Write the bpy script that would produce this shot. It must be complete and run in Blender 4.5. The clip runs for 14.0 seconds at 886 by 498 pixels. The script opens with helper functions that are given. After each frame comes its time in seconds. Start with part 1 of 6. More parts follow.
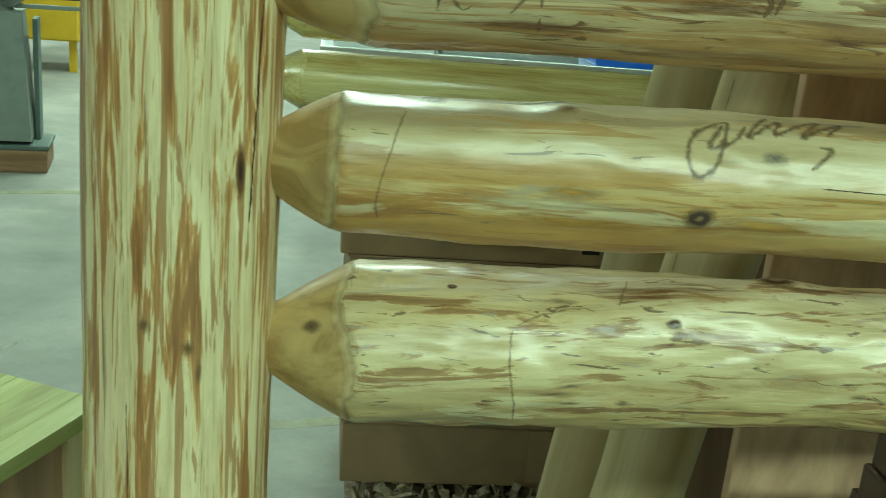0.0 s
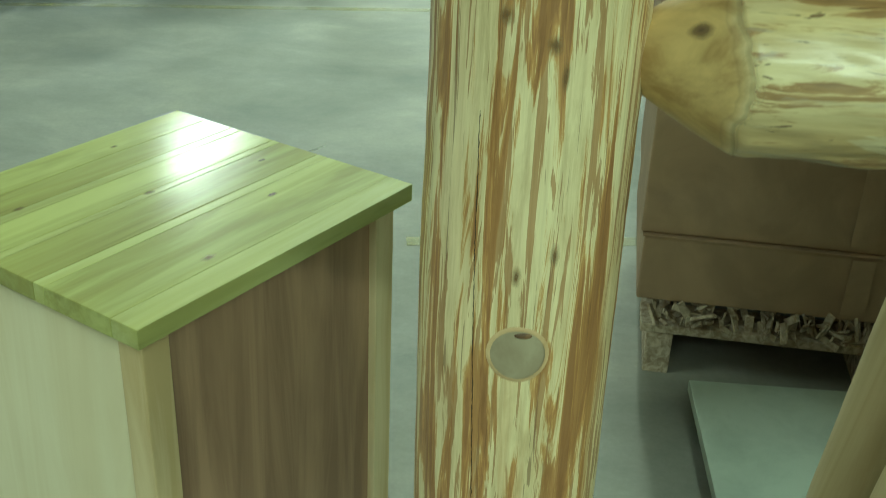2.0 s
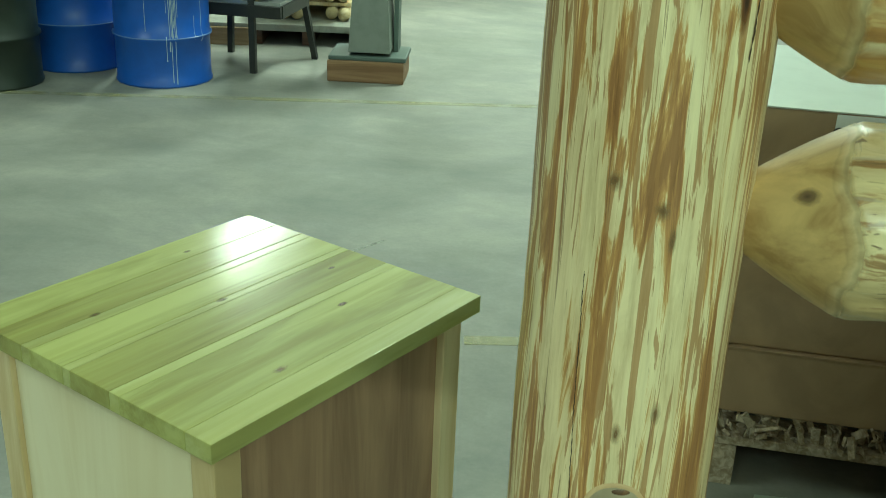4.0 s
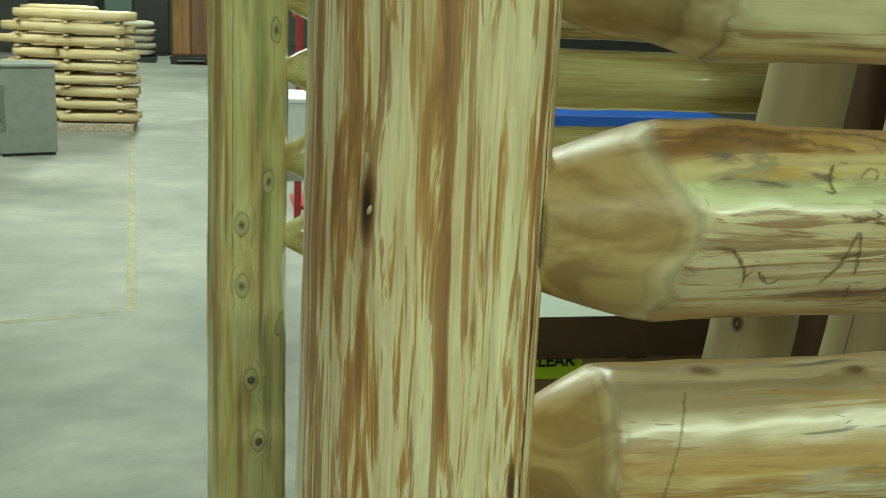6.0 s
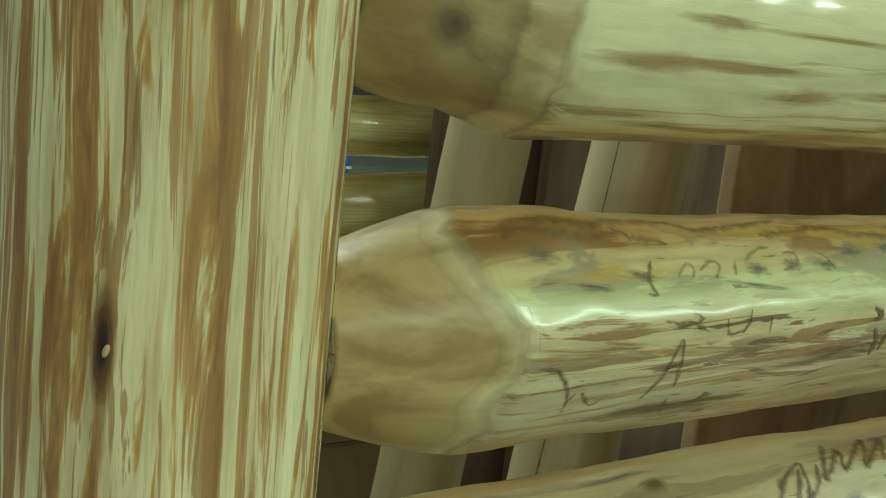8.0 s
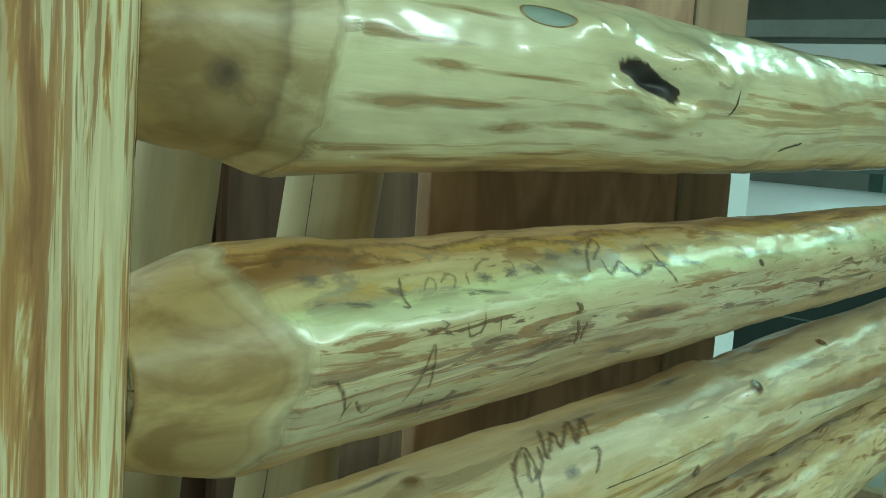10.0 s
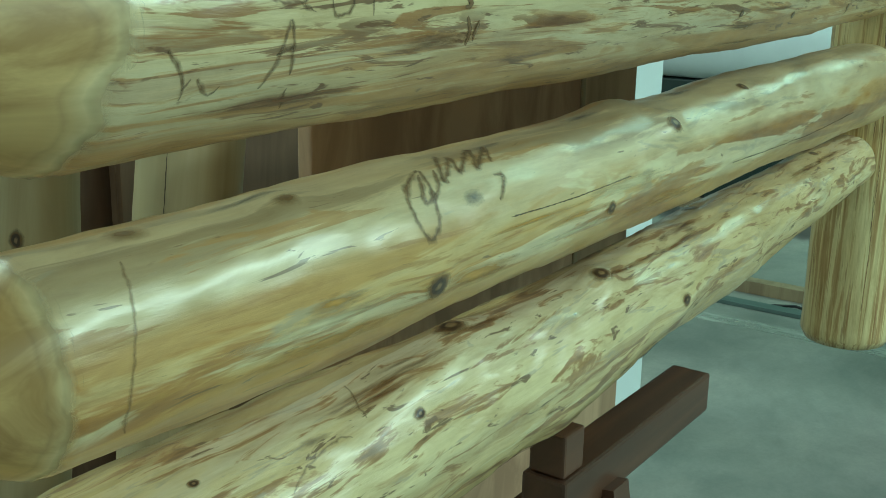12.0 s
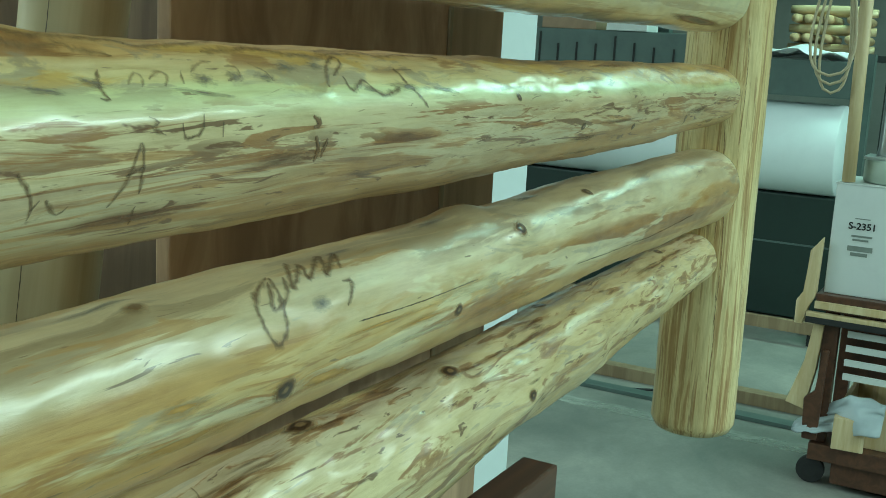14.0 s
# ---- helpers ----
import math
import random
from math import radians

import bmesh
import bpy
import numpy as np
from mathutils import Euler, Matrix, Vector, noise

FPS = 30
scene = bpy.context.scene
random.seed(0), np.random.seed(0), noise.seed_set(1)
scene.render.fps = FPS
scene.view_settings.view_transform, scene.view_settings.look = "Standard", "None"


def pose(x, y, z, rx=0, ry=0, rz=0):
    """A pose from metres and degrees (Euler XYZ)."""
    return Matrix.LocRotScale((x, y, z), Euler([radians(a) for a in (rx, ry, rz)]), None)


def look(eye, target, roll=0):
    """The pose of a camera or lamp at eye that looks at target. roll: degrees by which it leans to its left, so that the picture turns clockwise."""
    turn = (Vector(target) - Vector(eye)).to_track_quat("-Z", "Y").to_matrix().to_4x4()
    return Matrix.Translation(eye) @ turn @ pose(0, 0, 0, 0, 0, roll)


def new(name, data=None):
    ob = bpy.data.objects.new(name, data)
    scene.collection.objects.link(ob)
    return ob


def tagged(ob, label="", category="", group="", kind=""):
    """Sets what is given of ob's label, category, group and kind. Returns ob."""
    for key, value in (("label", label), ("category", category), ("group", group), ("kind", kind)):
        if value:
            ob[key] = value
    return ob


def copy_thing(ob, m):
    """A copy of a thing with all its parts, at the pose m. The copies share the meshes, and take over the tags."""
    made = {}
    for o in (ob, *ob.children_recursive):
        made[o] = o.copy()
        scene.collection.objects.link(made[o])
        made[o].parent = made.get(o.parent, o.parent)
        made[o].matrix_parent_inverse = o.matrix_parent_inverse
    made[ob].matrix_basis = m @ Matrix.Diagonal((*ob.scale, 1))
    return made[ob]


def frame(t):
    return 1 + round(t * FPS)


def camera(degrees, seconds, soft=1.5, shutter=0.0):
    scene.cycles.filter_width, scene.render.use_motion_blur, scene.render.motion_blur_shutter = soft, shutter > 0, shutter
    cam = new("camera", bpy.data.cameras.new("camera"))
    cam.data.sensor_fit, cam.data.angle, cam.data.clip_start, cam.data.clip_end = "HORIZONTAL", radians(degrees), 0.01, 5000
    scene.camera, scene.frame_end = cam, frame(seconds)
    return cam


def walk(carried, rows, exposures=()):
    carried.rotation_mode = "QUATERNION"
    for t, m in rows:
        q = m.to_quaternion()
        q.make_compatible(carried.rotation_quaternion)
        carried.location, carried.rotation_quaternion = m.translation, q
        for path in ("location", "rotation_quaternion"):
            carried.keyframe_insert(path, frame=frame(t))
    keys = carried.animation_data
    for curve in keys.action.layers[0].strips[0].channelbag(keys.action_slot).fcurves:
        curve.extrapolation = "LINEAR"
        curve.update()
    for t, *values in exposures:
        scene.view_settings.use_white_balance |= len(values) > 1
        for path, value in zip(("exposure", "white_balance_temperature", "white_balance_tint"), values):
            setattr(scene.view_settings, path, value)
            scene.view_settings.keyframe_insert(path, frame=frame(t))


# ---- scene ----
cam = camera(44.5, 14.0, 0.75, 0.15)
PATH = [
    (0, (0.057, 0.069, 1.792), (0.279, 1.959, 1.177), 5.2),
    (0.4, (0.037, 0.084, 1.79), (0.099, 1.984, 1.167), 4.8),
    (0.5, (0.031, 0.094, 1.783), (0.051, 1.993, 1.156), 4.0),
    (0.8, (0.012, 0.097, 1.77), (-0.066, 1.981, 1.104), 3.7),
    (1, (-0.001, 0.116, 1.748), (-0.135, 1.991, 1.063), 3.6),
    (1.2, (-0.011, 0.125, 1.736), (-0.189, 1.992, 1.039), 3.6),
    (1.5, (-0.029, 0.13, 1.705), (-0.257, 1.964, 0.941), 4.0),
    (1.6, (-0.032, 0.133, 1.695), (-0.266, 1.953, 0.901), 3.8),
    (2, (-0.017, 0.171, 1.631), (-0.27, 1.935, 0.723), 2.4),
    (2.2, (-0.022, 0.177, 1.607), (-0.295, 1.909, 0.644), 2.1),
    (4.3, (-0.073, 0.18, 1.718), (-0.441, 2.011, 1.003), 2.9),
    (4.4, (-0.076, 0.179, 1.731), (-0.452, 2.016, 1.036), 3.2),
    (4.5, (-0.078, 0.177, 1.742), (-0.459, 2.021, 1.066), 3.7),
    (5, (-0.102, 0.18, 1.808), (-0.385, 2.071, 1.221), 5.3),
    (5.4, (-0.149, 0.213, 1.856), (-0.167, 2.141, 1.325), 6.6),
    (5.5, (-0.162, 0.232, 1.871), (-0.099, 2.163, 1.353), 6.3),
    (6, (-0.204, 0.286, 1.897), (0.194, 2.188, 1.421), 2.6),
    (6.5, (-0.213, 0.339, 1.916), (0.338, 2.211, 1.476), 3.4),
    (7, (-0.18, 0.421, 1.907), (0.532, 2.231, 1.439), 5.4),
    (7.2, (-0.187, 0.44, 1.909), (0.577, 2.233, 1.458), 6.1),
    (9.3, (-0.324, 0.515, 1.893), (1.162, 1.824, 1.618), 4.1),
    (9.5, (-0.331, 0.506, 1.901), (1.181, 1.791, 1.65), 4.4),
    (10, (-0.328, 0.486, 1.898), (1.216, 1.732, 1.65), 3.8),
    (10.5, (-0.305, 0.496, 1.869), (1.224, 1.737, 1.523), 3.3),
    (11, (-0.284, 0.499, 1.846), (1.261, 1.704, 1.444), 2.2),
    (11.5, (-0.265, 0.498, 1.821), (1.311, 1.639, 1.359), 2.1),
    (12, (-0.242, 0.501, 1.784), (1.341, 1.605, 1.259), 1.1),
    (12.5, (-0.254, 0.491, 1.798), (1.387, 1.543, 1.351), 1.5),
    (13, (-0.272, 0.464, 1.821), (1.414, 1.472, 1.446), 2.5),
    (13.5, (-0.263, 0.46, 1.826), (1.455, 1.415, 1.459), 2.6),
    (14, (-0.262, 0.463, 1.815), (1.468, 1.394, 1.442), 3.2),
]
LOOKS = [(0.0, 0.0, 6150, 3), (2.0, 0.0, 6300, 6), (5.2, 0.0, 6350, 9), (6.2, -0.13, 6600, 18), (7.2, -0.13, 6600, 18), (9.3, -0.12, 5700, 7), (12.0, 0.0, 5500, 8), (14.0, 0.05, 5500, 10)]
walk(cam, [(t, look(eye, target, roll)) for t, eye, target, roll in PATH], LOOKS)

# ---------------------------------------------------------------- light
world = bpy.data.worlds.new("hall_world")
scene.world = world
world.use_nodes = True
world.node_tree.nodes["Background"].inputs[0].default_value = (0.75, 0.9, 0.78, 1)
world.node_tree.nodes["Background"].inputs[1].default_value = 0.02

TUBE = (0.74, 1.0, 0.785)
TUBE_WARM = (0.79, 1.0, 0.805)
TUBE_GREEN = (0.54, 1.0, 0.68)
CEIL = 5.2


def area_lamp(name, x, y, z, sx, sy, watts, turn=0.0, tint=TUBE):
    d = bpy.data.lights.new(name, "AREA")
    d.shape, d.size, d.size_y, d.energy, d.color = "RECTANGLE", sx, sy, watts, tint
    o = new(name, d)
    o.matrix_world = pose(x, y, z, 0, 0, turn)
    return o


# x, y, watts, turn, colour of the tubes
LAMPS = [(-5.4, 0.5, 165, 0, TUBE_WARM), (-4.6, 11.9, 270, 0, TUBE_WARM), (-1.0, -3.8, 112, 90, TUBE), (2.3, -3.8, 232, 90, TUBE), (5.4, -3.8, 220, 90, TUBE), (0.2, 4.6, 110, 0, TUBE),
         (-0.5, 8.8, 330, 0, TUBE_WARM), (-1.2, 17.0, 390, 0, TUBE_WARM), (7.6, 0.6, 120, 0, TUBE_GREEN), (-1.5, 24.0, 260, 0, TUBE)]
for lx, ly, watts, turn, tint in LAMPS:
    area_lamp("tube_light", lx, ly, CEIL - 0.42, 0.35, 2.4, watts, turn, tint)

# ---------------------------------------------------------------- materials


class Mat:
    """A small writer of node materials."""

    def __init__(self, name, rough=0.6, metal=0.0, coat=0.0):
        self.m = bpy.data.materials.new(name)
        self.m.use_nodes = True
        self.t = self.m.node_tree
        self.b = self.t.nodes["Principled BSDF"]
        self.b.inputs["Roughness"].default_value = rough
        self.b.inputs["Metallic"].default_value = metal
        self.b.inputs["Coat Weight"].default_value = coat
        self.b.inputs["Coat Roughness"].default_value = 0.24

    def node(self, kind, **kw):
        n = self.t.nodes.new(kind)
        for k, v in kw.items():
            n.inputs[k].default_value = v
        return n

    def link(self, a, b):
        self.t.links.new(a, b)

    def coords(self, scale=(1, 1, 1), random_shift=True, source="Object"):
        c = self.node("ShaderNodeTexCoord")
        mp = self.node("ShaderNodeMapping")
        mp.inputs["Scale"].default_value = scale
        self.link(c.outputs[source], mp.inputs["Vector"])
        if random_shift:
            info = self.node("ShaderNodeObjectInfo")
            mul = self.node("ShaderNodeMath")
            mul.operation = "MULTIPLY"
            mul.inputs[1].default_value = 37.0
            self.link(info.outputs["Random"], mul.inputs[0])
            self.link(mul.outputs[0], mp.inputs["Location"])
        return mp.outputs["Vector"]

    def noise(self, vec, scale, detail=4.0, rough=0.55, distort=0.0):
        n = self.node("ShaderNodeTexNoise", Scale=scale, Detail=detail, Roughness=rough, Distortion=distort)
        self.link(vec, n.inputs["Vector"])
        return n.outputs["Fac"]

    def ramp(self, fac, stops):
        r = self.node("ShaderNodeValToRGB")
        e = r.color_ramp.elements
        while len(e) < len(stops):
            e.new(0.5)
        for el, (p, c) in zip(e, stops):
            el.position, el.color = p, (*c, 1) if len(c) == 3 else c
        self.link(fac, r.inputs["Fac"])
        return r.outputs["Color"]

    def mix(self, fac, a, b, mode="MIX"):
        n = self.node("ShaderNodeMix")
        n.data_type, n.blend_type = "RGBA", mode
        if isinstance(fac, (int, float)):
            n.inputs["Factor"].default_value = fac
        else:
            self.link(fac, n.inputs["Factor"])
        for s, v in ((n.inputs[6], a), (n.inputs[7], b)):
            if isinstance(v, tuple):
                s.default_value = (*v, 1)
            else:
                self.link(v, s)
        return n.outputs[2]

    def done(self, color, bump=None, strength=0.2, dist=0.002, rough=None):
        if isinstance(color, tuple):
            self.b.inputs["Base Color"].default_value = (*color, 1)
        else:
            self.link(color, self.b.inputs["Base Color"])
        if bump is not None:
            n = self.node("ShaderNodeBump", Strength=strength, Distance=dist)
            self.link(bump, n.inputs["Height"])
            self.link(n.outputs[0], self.b.inputs["Normal"])
        if rough is not None:
            self.link(rough, self.b.inputs["Roughness"])
        return self.m


def peeled_log(name, cream, tan, brown, fine=58.0, broad=15.0, stretch=0.085, cut=(0.47, 0.51, 0.57), coat=0.35, rough=0.36, bump=0.5, share=0.7, fleck=0.70, blush=0.8, lined=0.55, hairs=0.4):
    """Peeled pine: sharp pale and brown streaks along the log (local z), blushes, fine grain and dark flecks."""
    m = Mat(name, rough, 0, coat)

    def blend(x, y, k):
        n = m.node("ShaderNodeMath")
        n.operation = "MULTIPLY_ADD"
        n.inputs[1].default_value = k
        s = m.node("ShaderNodeMath")
        s.operation = "MULTIPLY"
        s.inputs[1].default_value = 1 - k
        m.link(x, n.inputs[0])
        m.link(y, s.inputs[0])
        m.link(s.outputs[0], n.inputs[2])
        return n.outputs[0]

    a = m.noise(m.coords((1, 1, stretch)), fine, 5, 0.58, 0.25)
    b = m.noise(m.coords((1, 1, stretch * 1.7)), broad, 3, 0.5, 0.4)
    v = blend(a, b, share)
    c = m.ramp(v, [(0.0, cream), (cut[0], cream), (cut[1], tan), (cut[2], brown), (cut[2] + 0.14, tuple(k * 0.6 for k in brown))])
    hair = m.noise(m.coords((1, 1, 0.03)), 260, 2, 0.6)
    c = m.mix(hairs, c, m.ramp(hair, [(0.38, (0.5, 0.38, 0.22)), (0.58, (1, 1, 1))]), "MULTIPLY")
    cloud = m.noise(m.coords((1, 1, 0.22)), 15, 4, 0.55, 0.6)
    c = m.mix(blush, c, m.ramp(cloud, [(0.40, (1.06, 1.06, 1.04)), (0.54, (0.95, 0.91, 0.80)), (0.66, (0.66, 0.51, 0.33))]), "MULTIPLY")
    lines = m.noise(m.coords((1, 1, 0.05)), 105, 2, 0.5, 0.3)
    c = m.mix(m.ramp(lines, [(0.62, (0, 0, 0)), (0.68, (lined, lined, lined))]), c, tuple(k * 0.55 for k in brown))
    flecks = m.noise(m.coords((1, 1, 0.18)), 60, 3, 0.6)
    c = m.mix(m.ramp(flecks, [(fleck, (0, 0, 0)), (fleck + 0.05, (0.9, 0.9, 0.9))]), c, (0.10, 0.05, 0.022))
    lump = m.noise(m.coords((1, 1, 0.3)), 42, 5, 0.65)
    return m.done(c, blend(a, lump, 0.35), bump, 0.006)


def spot(name, stops, edge=(0.55, 1.0), ragged=0.5, grain=2.2, coat=0.4, rough=0.35, strong=1.0):
    """A mark in the wood that fades into it at its ragged rim: colours from its heart outwards."""
    m = Mat(name, rough, 0, coat)
    n = m.noise(m.coords((1, 1, 1), True, "UV"), grain, 4, 0.6)
    ln = m.node("ShaderNodeVectorMath")
    ln.operation = "LENGTH"
    c = m.node("ShaderNodeTexCoord")
    m.link(c.outputs["UV"], ln.inputs[0])
    d = m.node("ShaderNodeMath")
    d.operation = "MULTIPLY_ADD"
    d.inputs[1].default_value = ragged
    d.inputs[2].default_value = -0.5 * ragged
    m.link(n, d.inputs[0])
    s = m.node("ShaderNodeMath")
    s.operation = "ADD"
    m.link(ln.outputs["Value"], s.inputs[0])
    m.link(d.outputs[0], s.inputs[1])
    m.link(m.ramp(s.outputs[0], [(edge[0] - 0.2 * ragged, (strong, strong, strong)), (min(edge[1], 1 - 0.3 * ragged), (0, 0, 0))]), m.b.inputs["Alpha"])
    return m.done(m.ramp(s.outputs[0], stops), n, 0.3, 0.002)


def plain_wood(name, light, dark, along=(1, 1, 0.06), scale=30, coat=0.0, rough=0.55, bump=0.12):
    m = Mat(name, rough, 0, coat)
    a = m.noise(m.coords(along), scale, 5, 0.6, 0.8)
    b = m.noise(m.coords((1, 1, 1)), 3, 3, 0.5)
    c = m.ramp(a, [(0.37, light), (0.62, dark)])
    c = m.mix(0.35, c, m.ramp(b, [(0.3, (0.75, 0.75, 0.75)), (0.7, (1.0, 1.0, 1.0))]), "MULTIPLY")
    return m.done(c, a, bump, 0.002)


def painted(name, color, rough=0.45, metal=0.0, grime=0.3, scale=9):
    m = Mat(name, rough, metal)
    a = m.noise(m.coords((1, 1, 1)), scale, 6, 0.65, 0.3)
    dark = tuple(v * 0.55 for v in color)
    c = m.mix(m.ramp(a, [(0.45, (0, 0, 0)), (0.75, (grime, grime, grime))]), color, dark)
    return m.done(c, a, 0.08, 0.002)


def banded_log(name, bands, layers, rough=0.3, coat=0.6, bump=0.4, ragged=26.0, hairs=0.25, lump_scale=42, gloss=0.24, wavy=0.35, mottle=0.0, brushed=None):
    """Hand-peeled pine: colours in bands round the log (degrees: 0 below, -90 in front, -180 above), where rails also
    get painted shading, and over them layers of flakes, streaks and stains along it. A layer: noise scale, stretch
    along the log, detail, where it starts and is full, its strength, its colour or colours by depth, and the degrees
    between which it lies (or None for all round)."""
    m = Mat(name, rough, 0, coat)
    m.b.inputs["Coat Roughness"].default_value = gloss
    c = m.node("ShaderNodeTexCoord")
    sep = m.node("ShaderNodeSeparateXYZ")
    m.link(c.outputs["Object"], sep.inputs[0])

    def calc(op, x, y, z=None):
        n = m.node("ShaderNodeMath")
        n.operation = op
        for k, v in enumerate((x, y, z)):
            if v is None:
                continue
            if isinstance(v, (int, float)):
                n.inputs[k].default_value = v
            else:
                m.link(v, n.inputs[k])
        return n.outputs[0]

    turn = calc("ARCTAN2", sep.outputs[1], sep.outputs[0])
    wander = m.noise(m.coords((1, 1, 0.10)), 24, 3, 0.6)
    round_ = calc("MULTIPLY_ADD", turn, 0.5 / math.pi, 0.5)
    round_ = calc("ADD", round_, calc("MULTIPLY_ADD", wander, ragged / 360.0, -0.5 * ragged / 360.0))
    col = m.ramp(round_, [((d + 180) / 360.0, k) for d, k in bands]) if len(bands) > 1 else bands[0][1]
    first = None
    for scale, stretch, detail, lo, hi, strong, shade, where in layers:
        n = m.noise(m.coords((1, 1, stretch)), scale, detail + 1, 0.62, wavy)
        first = first or n
        mask = m.ramp(n, [(lo, (0, 0, 0)), (hi, (strong, strong, strong))])
        if where:
            a, b, soft = (where[0] + 180) / 360.0, (where[1] + 180) / 360.0, 0.03
            stops = [(a - soft, (0, 0, 0)), (a, (1, 1, 1)), (b, (1, 1, 1)), (b + soft, (0, 0, 0))]
            if a <= soft:
                stops = stops[1:]
            mask = m.mix(1.0, mask, m.ramp(round_, stops), "MULTIPLY")
        if isinstance(shade, list):
            shade = m.ramp(n, shade)
        col = m.mix(mask, col, shade)
    hair = m.noise(m.coords((1, 1, 0.03)), 230, 2, 0.6)
    col = m.mix(hairs, col, m.ramp(hair, [(0.36, (0.55, 0.43, 0.28)), (0.58, (1, 1, 1))]), "MULTIPLY")
    grain = m.noise(m.coords((1, 1, 0.09)), 95, 6, 0.7, 0.5)
    if mottle:
        patchy = m.noise(m.coords((1, 1, 0.24)), 30, 6, 0.65, 0.7)
        col = m.mix(mottle, col, m.ramp(patchy, [(0.36, (0.66, 0.54, 0.36)), (0.50, (0.98, 0.95, 0.88)), (0.62, (1.14, 1.14, 1.10))]), "MULTIPLY")
        col = m.mix(mottle if brushed is None else brushed, col, m.ramp(grain, [(0.36, (0.62, 0.52, 0.38)), (0.50, (1.0, 0.98, 0.94)), (0.62, (1.10, 1.10, 1.08))]), "MULTIPLY")
    lump = m.noise(m.coords((1, 1, 0.3)), lump_scale, 3, 0.5)
    return m.done(col, calc("MULTIPLY_ADD", grain, 0.22, calc("MULTIPLY_ADD", first, -0.2, lump)), bump, 0.006)


POST_FLAKES = [(0.50, (0.66, 0.44, 0.18)), (0.53, (0.58, 0.33, 0.11)), (0.56, (0.46, 0.215, 0.058)), (0.61, (0.30, 0.12, 0.03))]
POST_WOOD = banded_log("post_wood", [(0, (0.83, 0.73, 0.45))], [
    (14, 0.12, 3, 0.42, 0.62, 0.65, (0.75, 0.59, 0.34), None),
    (60, 0.062, 5, 0.500, 0.530, 0.92, POST_FLAKES, None),
    (100, 0.045, 3, 0.550, 0.575, 0.8, (0.41, 0.21, 0.075), None),
    (22, 0.050, 5, 0.560, 0.640, 0.5, (0.50, 0.265, 0.085), None),
    (150, 0.028, 2, 0.640, 0.670, 0.6, (0.22, 0.105, 0.042), None)], 0.4, 0.3, 0.35, wavy=0.85, mottle=0.35)
POST_PALE = banded_log("post_wood_pale", [(0, (0.78, 0.67, 0.36))], [
    (14, 0.12, 3, 0.40, 0.62, 0.7, (0.68, 0.53, 0.25), None),
    (72, 0.045, 5, 0.505, 0.555, 0.8, [(0.50, (0.66, 0.48, 0.21)), (0.62, (0.40, 0.215, 0.07))], None),
    (120, 0.035, 2, 0.600, 0.630, 0.6, (0.34, 0.18, 0.065), None)], 0.4, 0.3, 0.35, wavy=0.5, mottle=0.4)
# colour darkens towards 0 degrees: underside shading painted into the wood
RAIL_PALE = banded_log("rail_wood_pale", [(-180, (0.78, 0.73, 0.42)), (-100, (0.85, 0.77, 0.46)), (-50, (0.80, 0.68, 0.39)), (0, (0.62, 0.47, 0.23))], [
    (9, 0.20, 4, 0.46, 0.66, 0.5, (0.74, 0.62, 0.35), None),
    (30, 0.035, 3, 0.575, 0.600, 0.75, [(0.57, (0.68, 0.50, 0.24)), (0.66, (0.50, 0.31, 0.12))], None),
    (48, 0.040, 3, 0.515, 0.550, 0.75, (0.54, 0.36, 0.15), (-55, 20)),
    (90, 0.050, 2, 0.660, 0.690, 0.6, (0.40, 0.24, 0.09), None)], 0.30, 0.9, 0.45, hairs=0.1, lump_scale=16, gloss=0.15, wavy=0.9, mottle=0.3, brushed=0.15)
